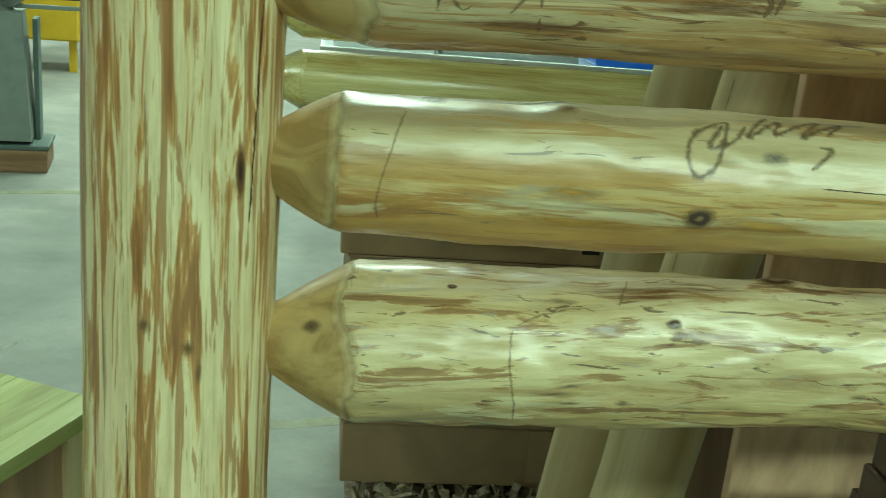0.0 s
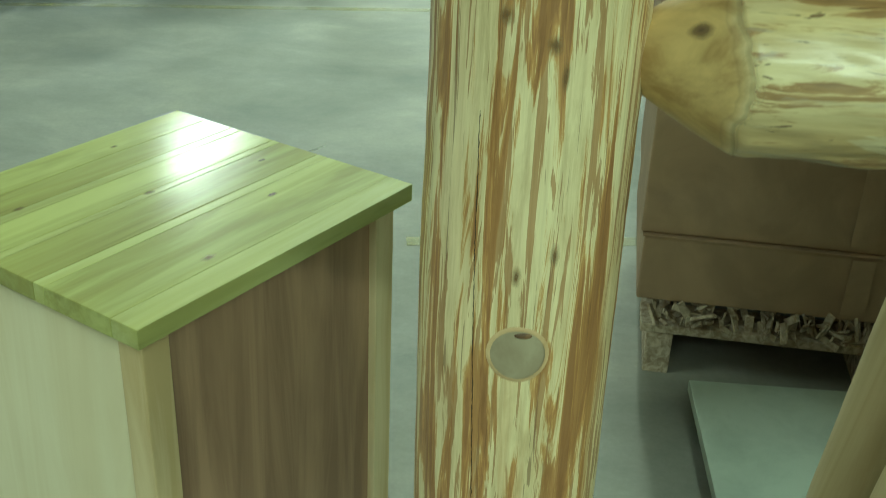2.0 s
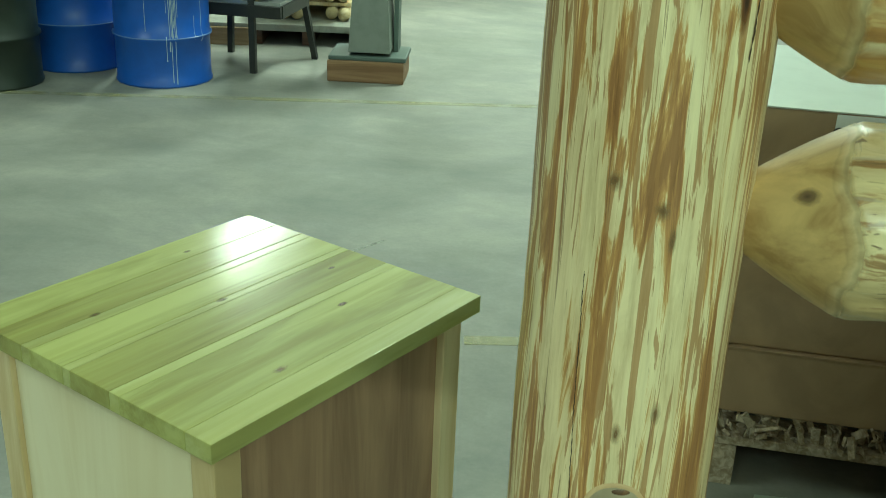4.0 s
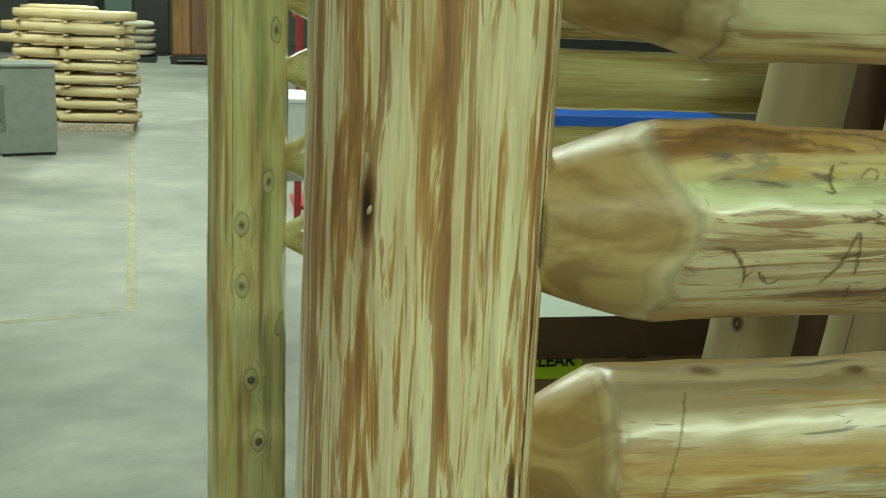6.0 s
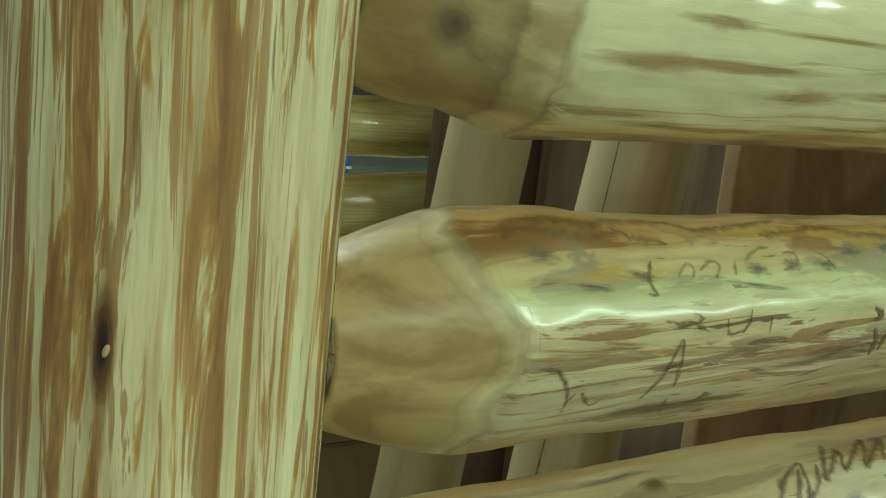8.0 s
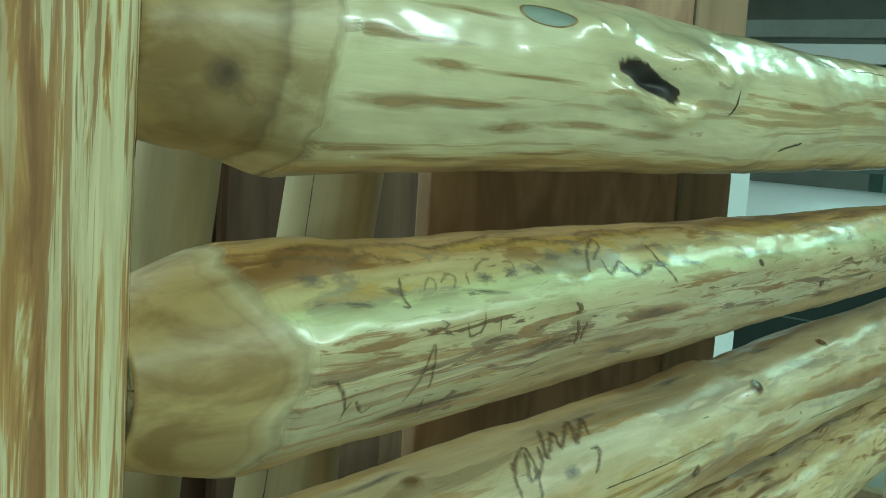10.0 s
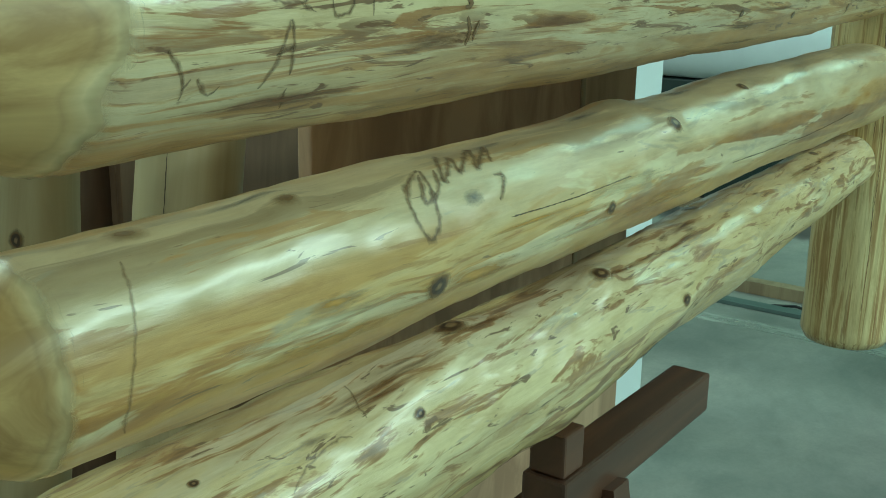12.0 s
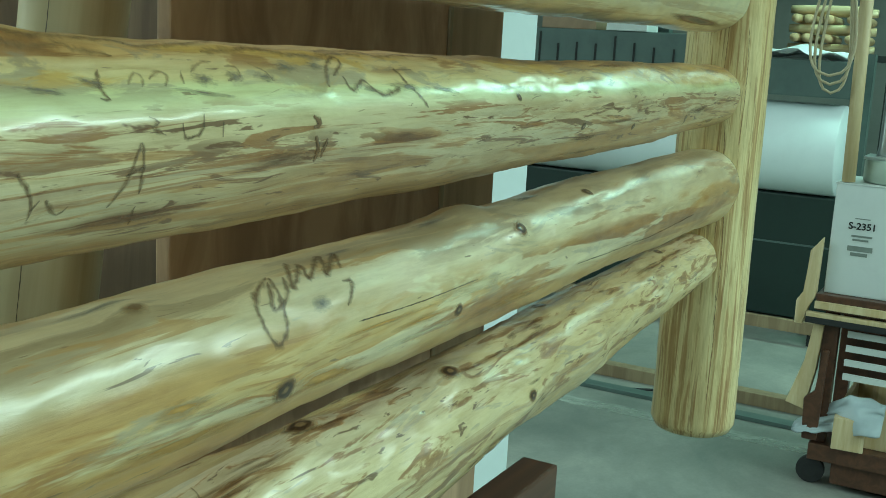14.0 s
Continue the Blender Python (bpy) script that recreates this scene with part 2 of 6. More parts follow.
# bands paint a bright ridge highlight, and shaded top and underside, over wood tones
RAIL_GREY = banded_log("rail_wood_stained_shaded", [(-180, (0.56, 0.34, 0.12)), (-152, (0.62, 0.41, 0.17)), (-141, (0.70, 0.54, 0.27)), (-124, (0.68, 0.56, 0.25)), (-119, (0.70, 0.72, 0.36)), (-110, (0.73, 0.72, 0.40)), (-104, (0.71, 0.60, 0.34)), (-76, (0.64, 0.51, 0.29)), (-60, (0.54, 0.37, 0.16)), (-40, (0.44, 0.25, 0.08)), (0, (0.40, 0.22, 0.07))], [
    (18, 0.10, 4, 0.42, 0.58, 0.6, (0.54, 0.30, 0.09), (-180, -142)),
    (14, 0.14, 4, 0.46, 0.58, 0.5, (0.58, 0.52, 0.35), (-100, -50)),
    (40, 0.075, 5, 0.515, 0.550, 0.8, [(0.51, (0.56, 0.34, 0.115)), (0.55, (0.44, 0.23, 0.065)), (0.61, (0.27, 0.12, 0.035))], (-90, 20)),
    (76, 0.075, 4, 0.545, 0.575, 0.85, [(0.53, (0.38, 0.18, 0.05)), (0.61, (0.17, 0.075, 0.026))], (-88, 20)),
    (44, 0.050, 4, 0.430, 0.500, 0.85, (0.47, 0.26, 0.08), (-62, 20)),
    (70, 0.070, 4, 0.560, 0.590, 0.85, (0.34, 0.16, 0.045), (-104, -84)),
    (36, 0.13, 5, 0.510, 0.550, 0.85, [(0.51, (0.48, 0.25, 0.07)), (0.58, (0.30, 0.145, 0.045))], (-180, -140)),
    (34, 0.36, 5, 0.540, 0.590, 0.65, (0.31, 0.25, 0.17), (-152, -122)),
    (24, 0.26, 5, 0.520, 0.570, 0.75, (0.60, 0.37, 0.07), (-152, -126)),
    (40, 0.06, 4, 0.570, 0.600, 0.5, (0.70, 0.60, 0.38), (-92, -56)),
    (100, 0.12, 3, 0.610, 0.650, 0.85, (0.16, 0.07, 0.025), (-104, -10)),
    (90, 0.20, 3, 0.660, 0.700, 0.7, (0.18, 0.10, 0.04), None)], 0.36, 0.8, 0.5, hairs=0.08, lump_scale=16, gloss=0.23, wavy=0.7, mottle=0.45, brushed=0.35)
# wood tones plus painted shading: dull top, pale gleam in front, dark underside
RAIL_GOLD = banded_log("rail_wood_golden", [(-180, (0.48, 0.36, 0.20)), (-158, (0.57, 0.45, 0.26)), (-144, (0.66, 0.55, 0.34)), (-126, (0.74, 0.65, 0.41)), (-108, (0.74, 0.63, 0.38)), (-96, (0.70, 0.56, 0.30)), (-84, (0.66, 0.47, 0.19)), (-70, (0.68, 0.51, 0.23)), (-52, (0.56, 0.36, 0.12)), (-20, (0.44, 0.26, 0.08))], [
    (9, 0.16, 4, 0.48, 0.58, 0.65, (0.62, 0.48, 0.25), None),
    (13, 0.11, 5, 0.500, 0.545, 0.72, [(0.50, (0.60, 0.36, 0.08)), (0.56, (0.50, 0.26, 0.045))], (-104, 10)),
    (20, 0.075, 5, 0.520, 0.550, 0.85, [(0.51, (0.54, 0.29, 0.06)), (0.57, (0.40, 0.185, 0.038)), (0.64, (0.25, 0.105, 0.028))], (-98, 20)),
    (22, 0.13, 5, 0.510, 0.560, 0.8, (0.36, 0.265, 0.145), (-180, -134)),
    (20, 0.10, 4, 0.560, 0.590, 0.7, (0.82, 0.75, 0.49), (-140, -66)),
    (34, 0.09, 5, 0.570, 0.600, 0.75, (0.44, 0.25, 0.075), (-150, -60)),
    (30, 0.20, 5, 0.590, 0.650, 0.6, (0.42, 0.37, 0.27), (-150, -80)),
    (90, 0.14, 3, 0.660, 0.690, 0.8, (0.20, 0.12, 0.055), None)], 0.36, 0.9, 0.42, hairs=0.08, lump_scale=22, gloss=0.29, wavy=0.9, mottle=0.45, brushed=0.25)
# palest in front, darker above and below: shading painted over wood tones
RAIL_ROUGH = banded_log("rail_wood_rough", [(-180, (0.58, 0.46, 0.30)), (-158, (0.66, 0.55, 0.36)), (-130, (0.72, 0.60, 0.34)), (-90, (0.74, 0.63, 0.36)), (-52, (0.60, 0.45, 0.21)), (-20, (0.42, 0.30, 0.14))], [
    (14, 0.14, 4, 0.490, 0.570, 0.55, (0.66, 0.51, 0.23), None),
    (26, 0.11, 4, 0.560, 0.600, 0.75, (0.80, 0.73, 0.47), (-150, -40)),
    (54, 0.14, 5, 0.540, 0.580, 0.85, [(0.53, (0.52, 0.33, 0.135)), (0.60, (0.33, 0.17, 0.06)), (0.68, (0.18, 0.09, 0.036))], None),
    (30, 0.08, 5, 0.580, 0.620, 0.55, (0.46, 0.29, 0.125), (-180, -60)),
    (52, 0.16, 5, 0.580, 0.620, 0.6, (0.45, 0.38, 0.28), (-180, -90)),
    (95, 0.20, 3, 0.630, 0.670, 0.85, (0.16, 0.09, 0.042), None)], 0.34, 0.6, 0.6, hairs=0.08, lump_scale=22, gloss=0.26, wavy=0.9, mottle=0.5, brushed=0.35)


def tenon_wood(name, stops, reach=1.0, fade=(0.15, 0.48), wave=0.3):
    """Smooth milled wood: its colour goes by how deep the cut lies below the log's skin (stops over reach, in centimetres)."""
    m = Mat(name, 0.45, 0, 0.15)
    grain = m.noise(m.coords((1, 1, 0.35)), 24, 5, 0.6, 0.8)
    cloud = m.noise(m.coords((1, 1, 1)), 14, 3, 0.5, 0.6)
    split = m.node("ShaderNodeSeparateXYZ")
    at = m.node("ShaderNodeTexCoord")
    m.link(at.outputs["UV"], split.inputs[0])

    def sum_of(k):
        n = m.node("ShaderNodeMath")
        n.operation = "MULTIPLY_ADD"
        n.inputs[1].default_value = wave
        d = m.node("ShaderNodeMath")
        d.operation = "MULTIPLY"
        d.inputs[1].default_value = k
        m.link(split.outputs[0], d.inputs[0])
        m.link(cloud, n.inputs[0])
        m.link(d.outputs[0], n.inputs[2])
        return n.outputs[0]

    col = m.ramp(sum_of(1.0 / reach), stops)
    col = m.mix(0.9, col, m.ramp(grain, [(0.36, (1.14, 1.12, 1.05)), (0.5, (0.92, 0.88, 0.80)), (0.64, (0.60, 0.50, 0.36))]), "MULTIPLY")
    m.link(m.ramp(sum_of(1.0), [(fade[0], (0, 0, 0)), (fade[1], (1, 1, 1))]), m.b.inputs["Alpha"])
    return m.done(col, grain, 0.3, 0.003)


TENON_WOOD = tenon_wood("tenon_wood", [(0.17, (0.76, 0.65, 0.39)), (0.45, (0.68, 0.56, 0.32)), (0.66, (0.61, 0.455, 0.225)), (0.77, (0.51, 0.365, 0.165)), (0.86, (0.58, 0.415, 0.185)), (1.0, (0.57, 0.40, 0.17))])
# two turned steps: a pale outer cone, a dark groove, a brown inner dome
TENON_STEPPED = tenon_wood("stepped_tenon_wood", [(0.12, (0.74, 0.62, 0.36)), (0.40, (0.72, 0.60, 0.35)), (0.47, (0.64, 0.52, 0.29)), (0.52, (0.40, 0.30, 0.15)), (0.60, (0.48, 0.355, 0.17)), (0.80, (0.55, 0.40, 0.19)), (1.0, (0.52, 0.37, 0.165))], 2.4, (0.15, 0.40), 0.12)
POLE_WOOD = plain_wood("pole_wood", (0.55, 0.44, 0.25), (0.43, 0.32, 0.16), (1, 1, 0.06), 16, 0.05, 0.55, 0.15)
GREEN_LOG = peeled_log("fresh_log", (0.76, 0.69, 0.32), (0.64, 0.52, 0.21), (0.46, 0.32, 0.11), 44, 12, 0.06, (0.47, 0.56, 0.65), 1.0, 0.24, 0.3, 0.6, 0.75, 0.8, 0.12, 0.25)
END_GRAIN = plain_wood("end_grain", (0.72, 0.52, 0.28), (0.55, 0.36, 0.18), (1, 1, 1), 20)
KNOT = plain_wood("knot_wood", (0.09, 0.045, 0.02), (0.20, 0.10, 0.04), (1, 1, 1), 60)
KNOT_RING = plain_wood("knot_ring_wood", (0.46, 0.29, 0.12), (0.27, 0.14, 0.055), (1, 1, 1), 70)
KNOT_EYE = spot("knot_eye", [(0.0, (0.22, 0.13, 0.06)), (0.14, (0.26, 0.16, 0.07)), (0.26, (0.04, 0.02, 0.012)), (0.42, (0.06, 0.03, 0.014)), (0.52, (0.26, 0.15, 0.065)), (0.8, (0.42, 0.27, 0.11))], (0.5, 0.9), 0.55, 1.4)
KNOT_PALE = spot("pale_knot", [(0.0, (0.17, 0.095, 0.04)), (0.3, (0.26, 0.15, 0.06)), (0.5, (0.38, 0.24, 0.10)), (0.9, (0.46, 0.31, 0.14))], (0.3, 0.9), 0.6, 1.6, strong=0.7)
KNOT_BIG = spot("tenon_knot", [(0.0, (0.10, 0.06, 0.03)), (0.25, (0.17, 0.105, 0.05)), (0.5, (0.30, 0.20, 0.09)), (0.8, (0.42, 0.29, 0.13))], (0.35, 0.85), 0.5, 1.2, 0.1, 0.45, 0.9)
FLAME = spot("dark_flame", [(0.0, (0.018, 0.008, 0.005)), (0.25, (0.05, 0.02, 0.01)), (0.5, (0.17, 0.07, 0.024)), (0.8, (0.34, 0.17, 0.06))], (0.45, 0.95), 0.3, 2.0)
SCAR = spot("open_scar", [(0.0, (0.008, 0.005, 0.004)), (0.6, (0.02, 0.011, 0.008)), (0.85, (0.08, 0.04, 0.018)), (0.95, (0.3, 0.18, 0.08))], (0.80, 0.97), 0.55, 2.6, 0.1, 0.6)
TORN = spot("torn_pit", [(0.0, (0.15, 0.08, 0.038)), (0.5, (0.26, 0.15, 0.07)), (0.9, (0.42, 0.28, 0.13))], (0.15, 0.85), 0.9, 2.5, 0.4, 0.35, 0.6)
BARK_REST = spot("bark_rest", [(0.0, (0.16, 0.065, 0.02)), (0.5, (0.26, 0.11, 0.03)), (0.9, (0.40, 0.19, 0.06))], (0.15, 0.9), 1.1, 3.0, 0.6, 0.3, 0.8)
STAIN = spot("brown_stain", [(0.0, (0.43, 0.25, 0.09)), (0.9, (0.58, 0.39, 0.17))], (0.20, 0.95), 0.9, 1.6, 0.6, 0.28, 0.85)
GOLDEN = spot("golden_wood", [(0.0, (0.56, 0.31, 0.055)), (0.6, (0.48, 0.245, 0.04)), (0.9, (0.58, 0.35, 0.09))], (0.2, 0.95), 1.1, 1.6, 0.6, 0.28, 0.85)
BLUE_STAIN = spot("blue_stain", [(0.0, (0.17, 0.16, 0.14)), (0.5, (0.27, 0.245, 0.19)), (0.9, (0.42, 0.35, 0.22))], (0.1, 0.9), 0.9, 3.2, 0.7, 0.24, 0.7)
CREAM_FACE = spot("cream_face_wood", [(0.0, (0.80, 0.72, 0.44)), (0.9, (0.72, 0.60, 0.34))], (0.2, 0.9), 0.9, 2.6, 0.9, 0.2, 0.8)
COLLAR = spot("knot_collar_wood", [(0.0, (0.50, 0.47, 0.26)), (0.45, (0.62, 0.55, 0.28)), (0.75, (0.60, 0.50, 0.22)), (0.9, (0.30, 0.2, 0.08))], (0.7, 0.95), 0.35, 1.6, 0.5, 0.3, 0.9)
GREEN_TINT = spot("green_sapwood", [(0.0, (0.46, 0.50, 0.19)), (0.9, (0.56, 0.55, 0.24))], (0.15, 0.9), 0.8, 2.4, 0.6, 0.28, 0.75)
FILLER = painted("grey_green_filler", (0.31, 0.36, 0.29), 0.35, 0, 0.3, 40)
DRIP_PAINT = painted("pale_drip_paint", (0.40, 0.52, 0.60), 0.45)


def stain_line(name, color, strong=0.9, soft=(0.55, 1.0)):
    """A thin mark that fades into the wood at both edges (v of its UV) and here and there along its way."""
    m = Mat(name, 0.45, 0, 0.3)
    n = m.noise(m.coords((1, 1, 1)), 160, 3, 0.6)
    split = m.node("ShaderNodeSeparateXYZ")
    at = m.node("ShaderNodeTexCoord")
    m.link(at.outputs["UV"], split.inputs[0])
    side = m.node("ShaderNodeMath")
    side.operation = "ABSOLUTE"
    m.link(split.outputs[1], side.inputs[0])
    total = m.node("ShaderNodeMath")
    total.operation = "MULTIPLY_ADD"
    total.inputs[1].default_value = 0.9
    m.link(n, total.inputs[0])
    m.link(side.outputs[0], total.inputs[2])
    m.link(m.ramp(total.outputs[0], [(soft[0], (strong, strong, strong)), (soft[1], (0, 0, 0))]), m.b.inputs["Alpha"])
    return m.done(color)


TRACK = stain_line("beetle_track", (0.20, 0.12, 0.055), 0.7, (0.42, 1.1))
FAINT_TRACK = stain_line("faint_track", (0.27, 0.16, 0.065), 0.6, (0.30, 1.15))
SMUDGE = spot("blue_brown_smudge", [(0.0, (0.20, 0.165, 0.12)), (0.5, (0.30, 0.245, 0.16)), (0.9, (0.42, 0.33, 0.18))], (0.05, 0.95), 1.2, 3.4, 0.6, 0.28, 0.75)
CRACK_DARK = stain_line("drying_crack", (0.06, 0.03, 0.015), 1.0)
CRACK_BROWN = stain_line("brown_check", (0.20, 0.11, 0.045))
CRATE_ORANGE = plain_wood("crate_front_wood", (0.42, 0.20, 0.06), (0.28, 0.12, 0.04), (1, 1, 0.08), 8)
SACK = plain_wood("sack_cloth", (0.60, 0.54, 0.42), (0.44, 0.38, 0.28), (1, 1, 1), 12, 0, 0.8, 0.3)
CRATE_BROWN = plain_wood("crate_wood", (0.30, 0.14, 0.065), (0.2, 0.085, 0.04), (1, 1, 0.08), 8)
BORE = plain_wood("bore_wood", (0.42, 0.35, 0.23), (0.34, 0.27, 0.17), (1, 1, 1), 30)
def lacquered_pine(name, light, dark):
    """Glossy pine board, grain along its x, with a few broader darker streaks."""
    m = Mat(name, 0.5, 0, 0.35)
    m.b.inputs["Coat Roughness"].default_value = 0.15
    fine = m.noise(m.coords((0.06, 1, 1)), 26, 5, 0.6, 0.8)
    broad = m.noise(m.coords((0.10, 1, 1)), 11, 4, 0.6, 0.6)
    c = m.ramp(fine, [(0.37, light), (0.62, dark)])
    c = m.mix(0.8, c, m.ramp(broad, [(0.38, (1.06, 1.06, 1.0)), (0.54, (0.95, 0.94, 0.90)), (0.64, (0.68, 0.64, 0.52))]), "MULTIPLY")
    return m.done(c, fine, 0.1, 0.002)


PINE_TOP = lacquered_pine("lacquered_pine", (0.46, 0.48, 0.165), (0.36, 0.355, 0.095))
PINE_OLIVE = lacquered_pine("olive_lacquered_pine", (0.37, 0.375, 0.115), (0.295, 0.28, 0.07))
PINE_PALE = lacquered_pine("pale_lacquered_pine", (0.49, 0.51, 0.21), (0.42, 0.42, 0.135))
DUSTY_BOARD = plain_wood("dusty_grey_board", (0.42, 0.42, 0.37), (0.30, 0.30, 0.26), (1, 1, 1), 6, 0, 0.8, 0.1)
CREAM_PANEL = plain_wood("cream_panel", (0.86, 0.77, 0.54), (0.78, 0.67, 0.43), (1, 1, 0.1), 8)
NIGHT_PLY = plain_wood("mid_brown_plywood", (0.45, 0.275, 0.165), (0.28, 0.16, 0.095), (1, 1, 0.09), 12, 0.1, 0.5)
TAN_BOARD = plain_wood("tan_board", (0.42, 0.28, 0.15), (0.27, 0.165, 0.085), (0.08, 1, 1), 22)
PINE_RAW = plain_wood("raw_pine", (0.74, 0.60, 0.36), (0.60, 0.44, 0.22), (1, 1, 0.08), 20)
PLY_BROWN = plain_wood("brown_plywood", (0.21, 0.12, 0.066), (0.12, 0.062, 0.034), (1, 1, 0.13), 10, 0.0, 0.65)
PLY_RED = plain_wood("red_brown_plywood", (0.58, 0.37, 0.22), (0.37, 0.215, 0.125), (1, 1, 0.35), 14, 0.0, 0.65)
PLY_TAN = plain_wood("tan_plywood", (0.48, 0.315, 0.185), (0.31, 0.195, 0.11), (1, 1, 0.13), 10, 0.0, 0.65)
PINE_DULL = plain_wood("dull_pine", (0.34, 0.25, 0.14), (0.24, 0.165, 0.09), (1, 1, 0.1), 14)
DARK_WOOD = plain_wood("dark_stained_wood", (0.12, 0.05, 0.025), (0.07, 0.03, 0.016), (0.1, 1, 1), 20, 0.1, 0.45)
CARDBOARD = plain_wood("cardboard", (0.43, 0.29, 0.18), (0.345, 0.23, 0.145), (1, 1, 1), 5, 0, 0.75, 0.04)
FLAP_BROWN = plain_wood("dark_brown_cardboard", (0.115, 0.065, 0.038), (0.085, 0.046, 0.027), (1, 1, 1), 6, 0, 0.75, 0.04)
CARTON_TOP = painted("pale_carton_top", (0.50, 0.535, 0.48), 0.6, 0, 0.2)
CARTON_WHITE = painted("white_carton", (0.66, 0.68, 0.66), 0.6, 0, 0.15)
BARK = plain_wood("bark_debris", (0.62, 0.53, 0.41), (0.30, 0.225, 0.15), (1, 1, 1), 40, 0, 0.9, 0.5)
BLUE = painted("blue_drum_paint", (0.013, 0.105, 0.50), 0.34, 0, 0.35)
# pale blue of the highlights painted on the drum hoops
HOOP_GLINT_BLUE = painted("hoop_glint_blue", (0.16, 0.27, 0.50), 0.35, 0, 0.6, 30)
LID_DUST = painted("dusty_lid_paint", (0.30, 0.27, 0.17), 0.75, 0, 0.4, 14)
DRUM_DARK = painted("dark_drum_paint", (0.02, 0.03, 0.022), 0.4, 0, 0.3)
GREY = painted("machine_grey_paint", (0.22, 0.245, 0.22), 0.45, 0, 0.5)
STEEL = painted("dark_steel", (0.05, 0.052, 0.05), 0.4, 0.6, 0.4)
ALU = painted("bright_metal", (0.55, 0.58, 0.58), 0.3, 0.8, 0.3)
YELLOW = painted("yellow_paint", (0.62, 0.40, 0.02), 0.5, 0, 0.3)
WHITE = painted("white_foam", (0.78, 0.84, 0.84), 0.7, 0, 0.08)
DARK_GREEN = painted("dark_green_paint", (0.012, 0.028, 0.022), 0.5, 0, 0.4)
SLATE = painted("slate_green_paint", (0.10, 0.14, 0.125), 0.5, 0, 0.4)
RED = painted("red_paint", (0.38, 0.03, 0.025), 0.45, 0, 0.3)
GREEN_CLOTH = painted("bright_green_cloth", (0.05, 0.55, 0.12), 0.8, 0, 0.2)
INK = painted("black_ink", (0.015, 0.015, 0.015), 0.7)
LABEL_WHITE = painted("white_paper", (0.75, 0.78, 0.80), 0.6, 0, 0.05)
LABEL_LIME = painted("lime_paper", (0.50, 0.80, 0.03), 0.6, 0, 0.05)
lm = Mat("floor_line_paint", 0.6)
ln_ = lm.noise(lm.coords((1, 1, 1)), 4, 3, 0.6)
lm.link(lm.ramp(ln_, [(0.36, (0.08, 0.08, 0.08)), (0.66, (0.5, 0.5, 0.5))]), lm.b.inputs["Alpha"])
LINE_YELLOW = lm.done((0.46, 0.44, 0.24))
dm = Mat("pale_floor_mark", 0.8)
dn = dm.noise(dm.coords((1, 0.3, 1)), 9, 4, 0.6)
dm.link(dm.ramp(dn, [(0.36, (0.1, 0.1, 0.1)), (0.64, (0.65, 0.65, 0.65))]), dm.b.inputs["Alpha"])
PALE_FLOOR_MARK = dm.done((0.46, 0.47, 0.41))
ROPE = painted("rope_fibre", (0.50, 0.42, 0.27), 0.9)
WALL = painted("hall_wall_paint", (0.24, 0.25, 0.225), 0.8, 0, 0.4, 2)
CEILING = painted("hall_ceiling_paint", (0.30, 0.31, 0.29), 0.8, 0, 0.4, 2)
PLASTIC = painted("clear_plastic_sheet", (0.44, 0.50, 0.52), 0.45, 0, 0.3)
RUBBER = painted("black_rubber", (0.02, 0.02, 0.02), 0.7)
GREEN_BOARD = painted("grey_green_board", (0.40, 0.46, 0.39), 0.5, 0, 0.5, 6)

fm = Mat("concrete_floor", 0.5)
f1 = fm.noise(fm.coords((1, 1, 1), False), 0.9, 8, 0.68, 0.35)
f2 = fm.noise(fm.coords((0.8, 1.2, 1), False), 2.4, 8, 0.68, 0.3)
f3 = fm.noise(fm.coords((1, 1, 1), False), 60, 4, 0.7)
f4 = fm.noise(fm.coords((0.9, 1.2, 1), False), 1.3, 8, 0.7, 0.4)
fc = fm.ramp(f1, [(0.30, (0.206, 0.213, 0.19)), (0.5, (0.268, 0.267, 0.241)), (0.68, (0.348, 0.339, 0.307))])
fc = fm.mix(0.7, fc, fm.ramp(f2, [(0.36, (0.68, 0.70, 0.68)), (0.64, (1.13, 1.10, 1.04))]), "MULTIPLY")
fc = fm.mix(fm.ramp(f4, [(0.56, (0, 0, 0)), (0.76, (0.22, 0.22, 0.22))]), fc, (0.45, 0.43, 0.38))
fc = fm.mix(0.3, fc, fm.ramp(f3, [(0.3, (0.7, 0.7, 0.7)), (0.7, (1.05, 1.05, 1.05))]), "MULTIPLY")
CONCRETE = fm.done(fc, f3, 0.08, 0.002, fm.ramp(f2, [(0.35, (0.62, 0.62, 0.62)), (0.65, (0.78, 0.78, 0.78))]))

glow = bpy.data.materials.new("tube_glow")
glow.use_nodes = True
glow.node_tree.nodes["Principled BSDF"].inputs["Emission Color"].default_value = (*TUBE, 1)
glow.node_tree.nodes["Principled BSDF"].inputs["Emission Strength"].default_value = 6.0

# ---------------------------------------------------------------- builders


def part(name, bm, material, parent=None, label="", at=None, smooth=False):
    """Links a bmesh as one mesh object, under a thing or a part if one is given."""
    me = bpy.data.meshes.new(name)
    bmesh.ops.recalc_face_normals(bm, faces=bm.faces[:])
    bm.to_mesh(me)
    bm.free()
    me.materials.append(material)
    if smooth:
        me.polygons.foreach_set("use_smooth", [True] * len(me.polygons))
    ob = new(name, me)
    if parent is not None:
        ob.parent = parent
    if at is not None:
        ob.matrix_local = at
    if label:
        ob["label"] = label
    return ob


def thing(name, label, category, x=0, y=0, z=0, turn=0, group="", kind=""):
    """An Empty at the base of a thing made of parts."""
    e = new(name)
    e.matrix_world = pose(x, y, z, 0, 0, turn)
    return tagged(e, label, category, group, kind)


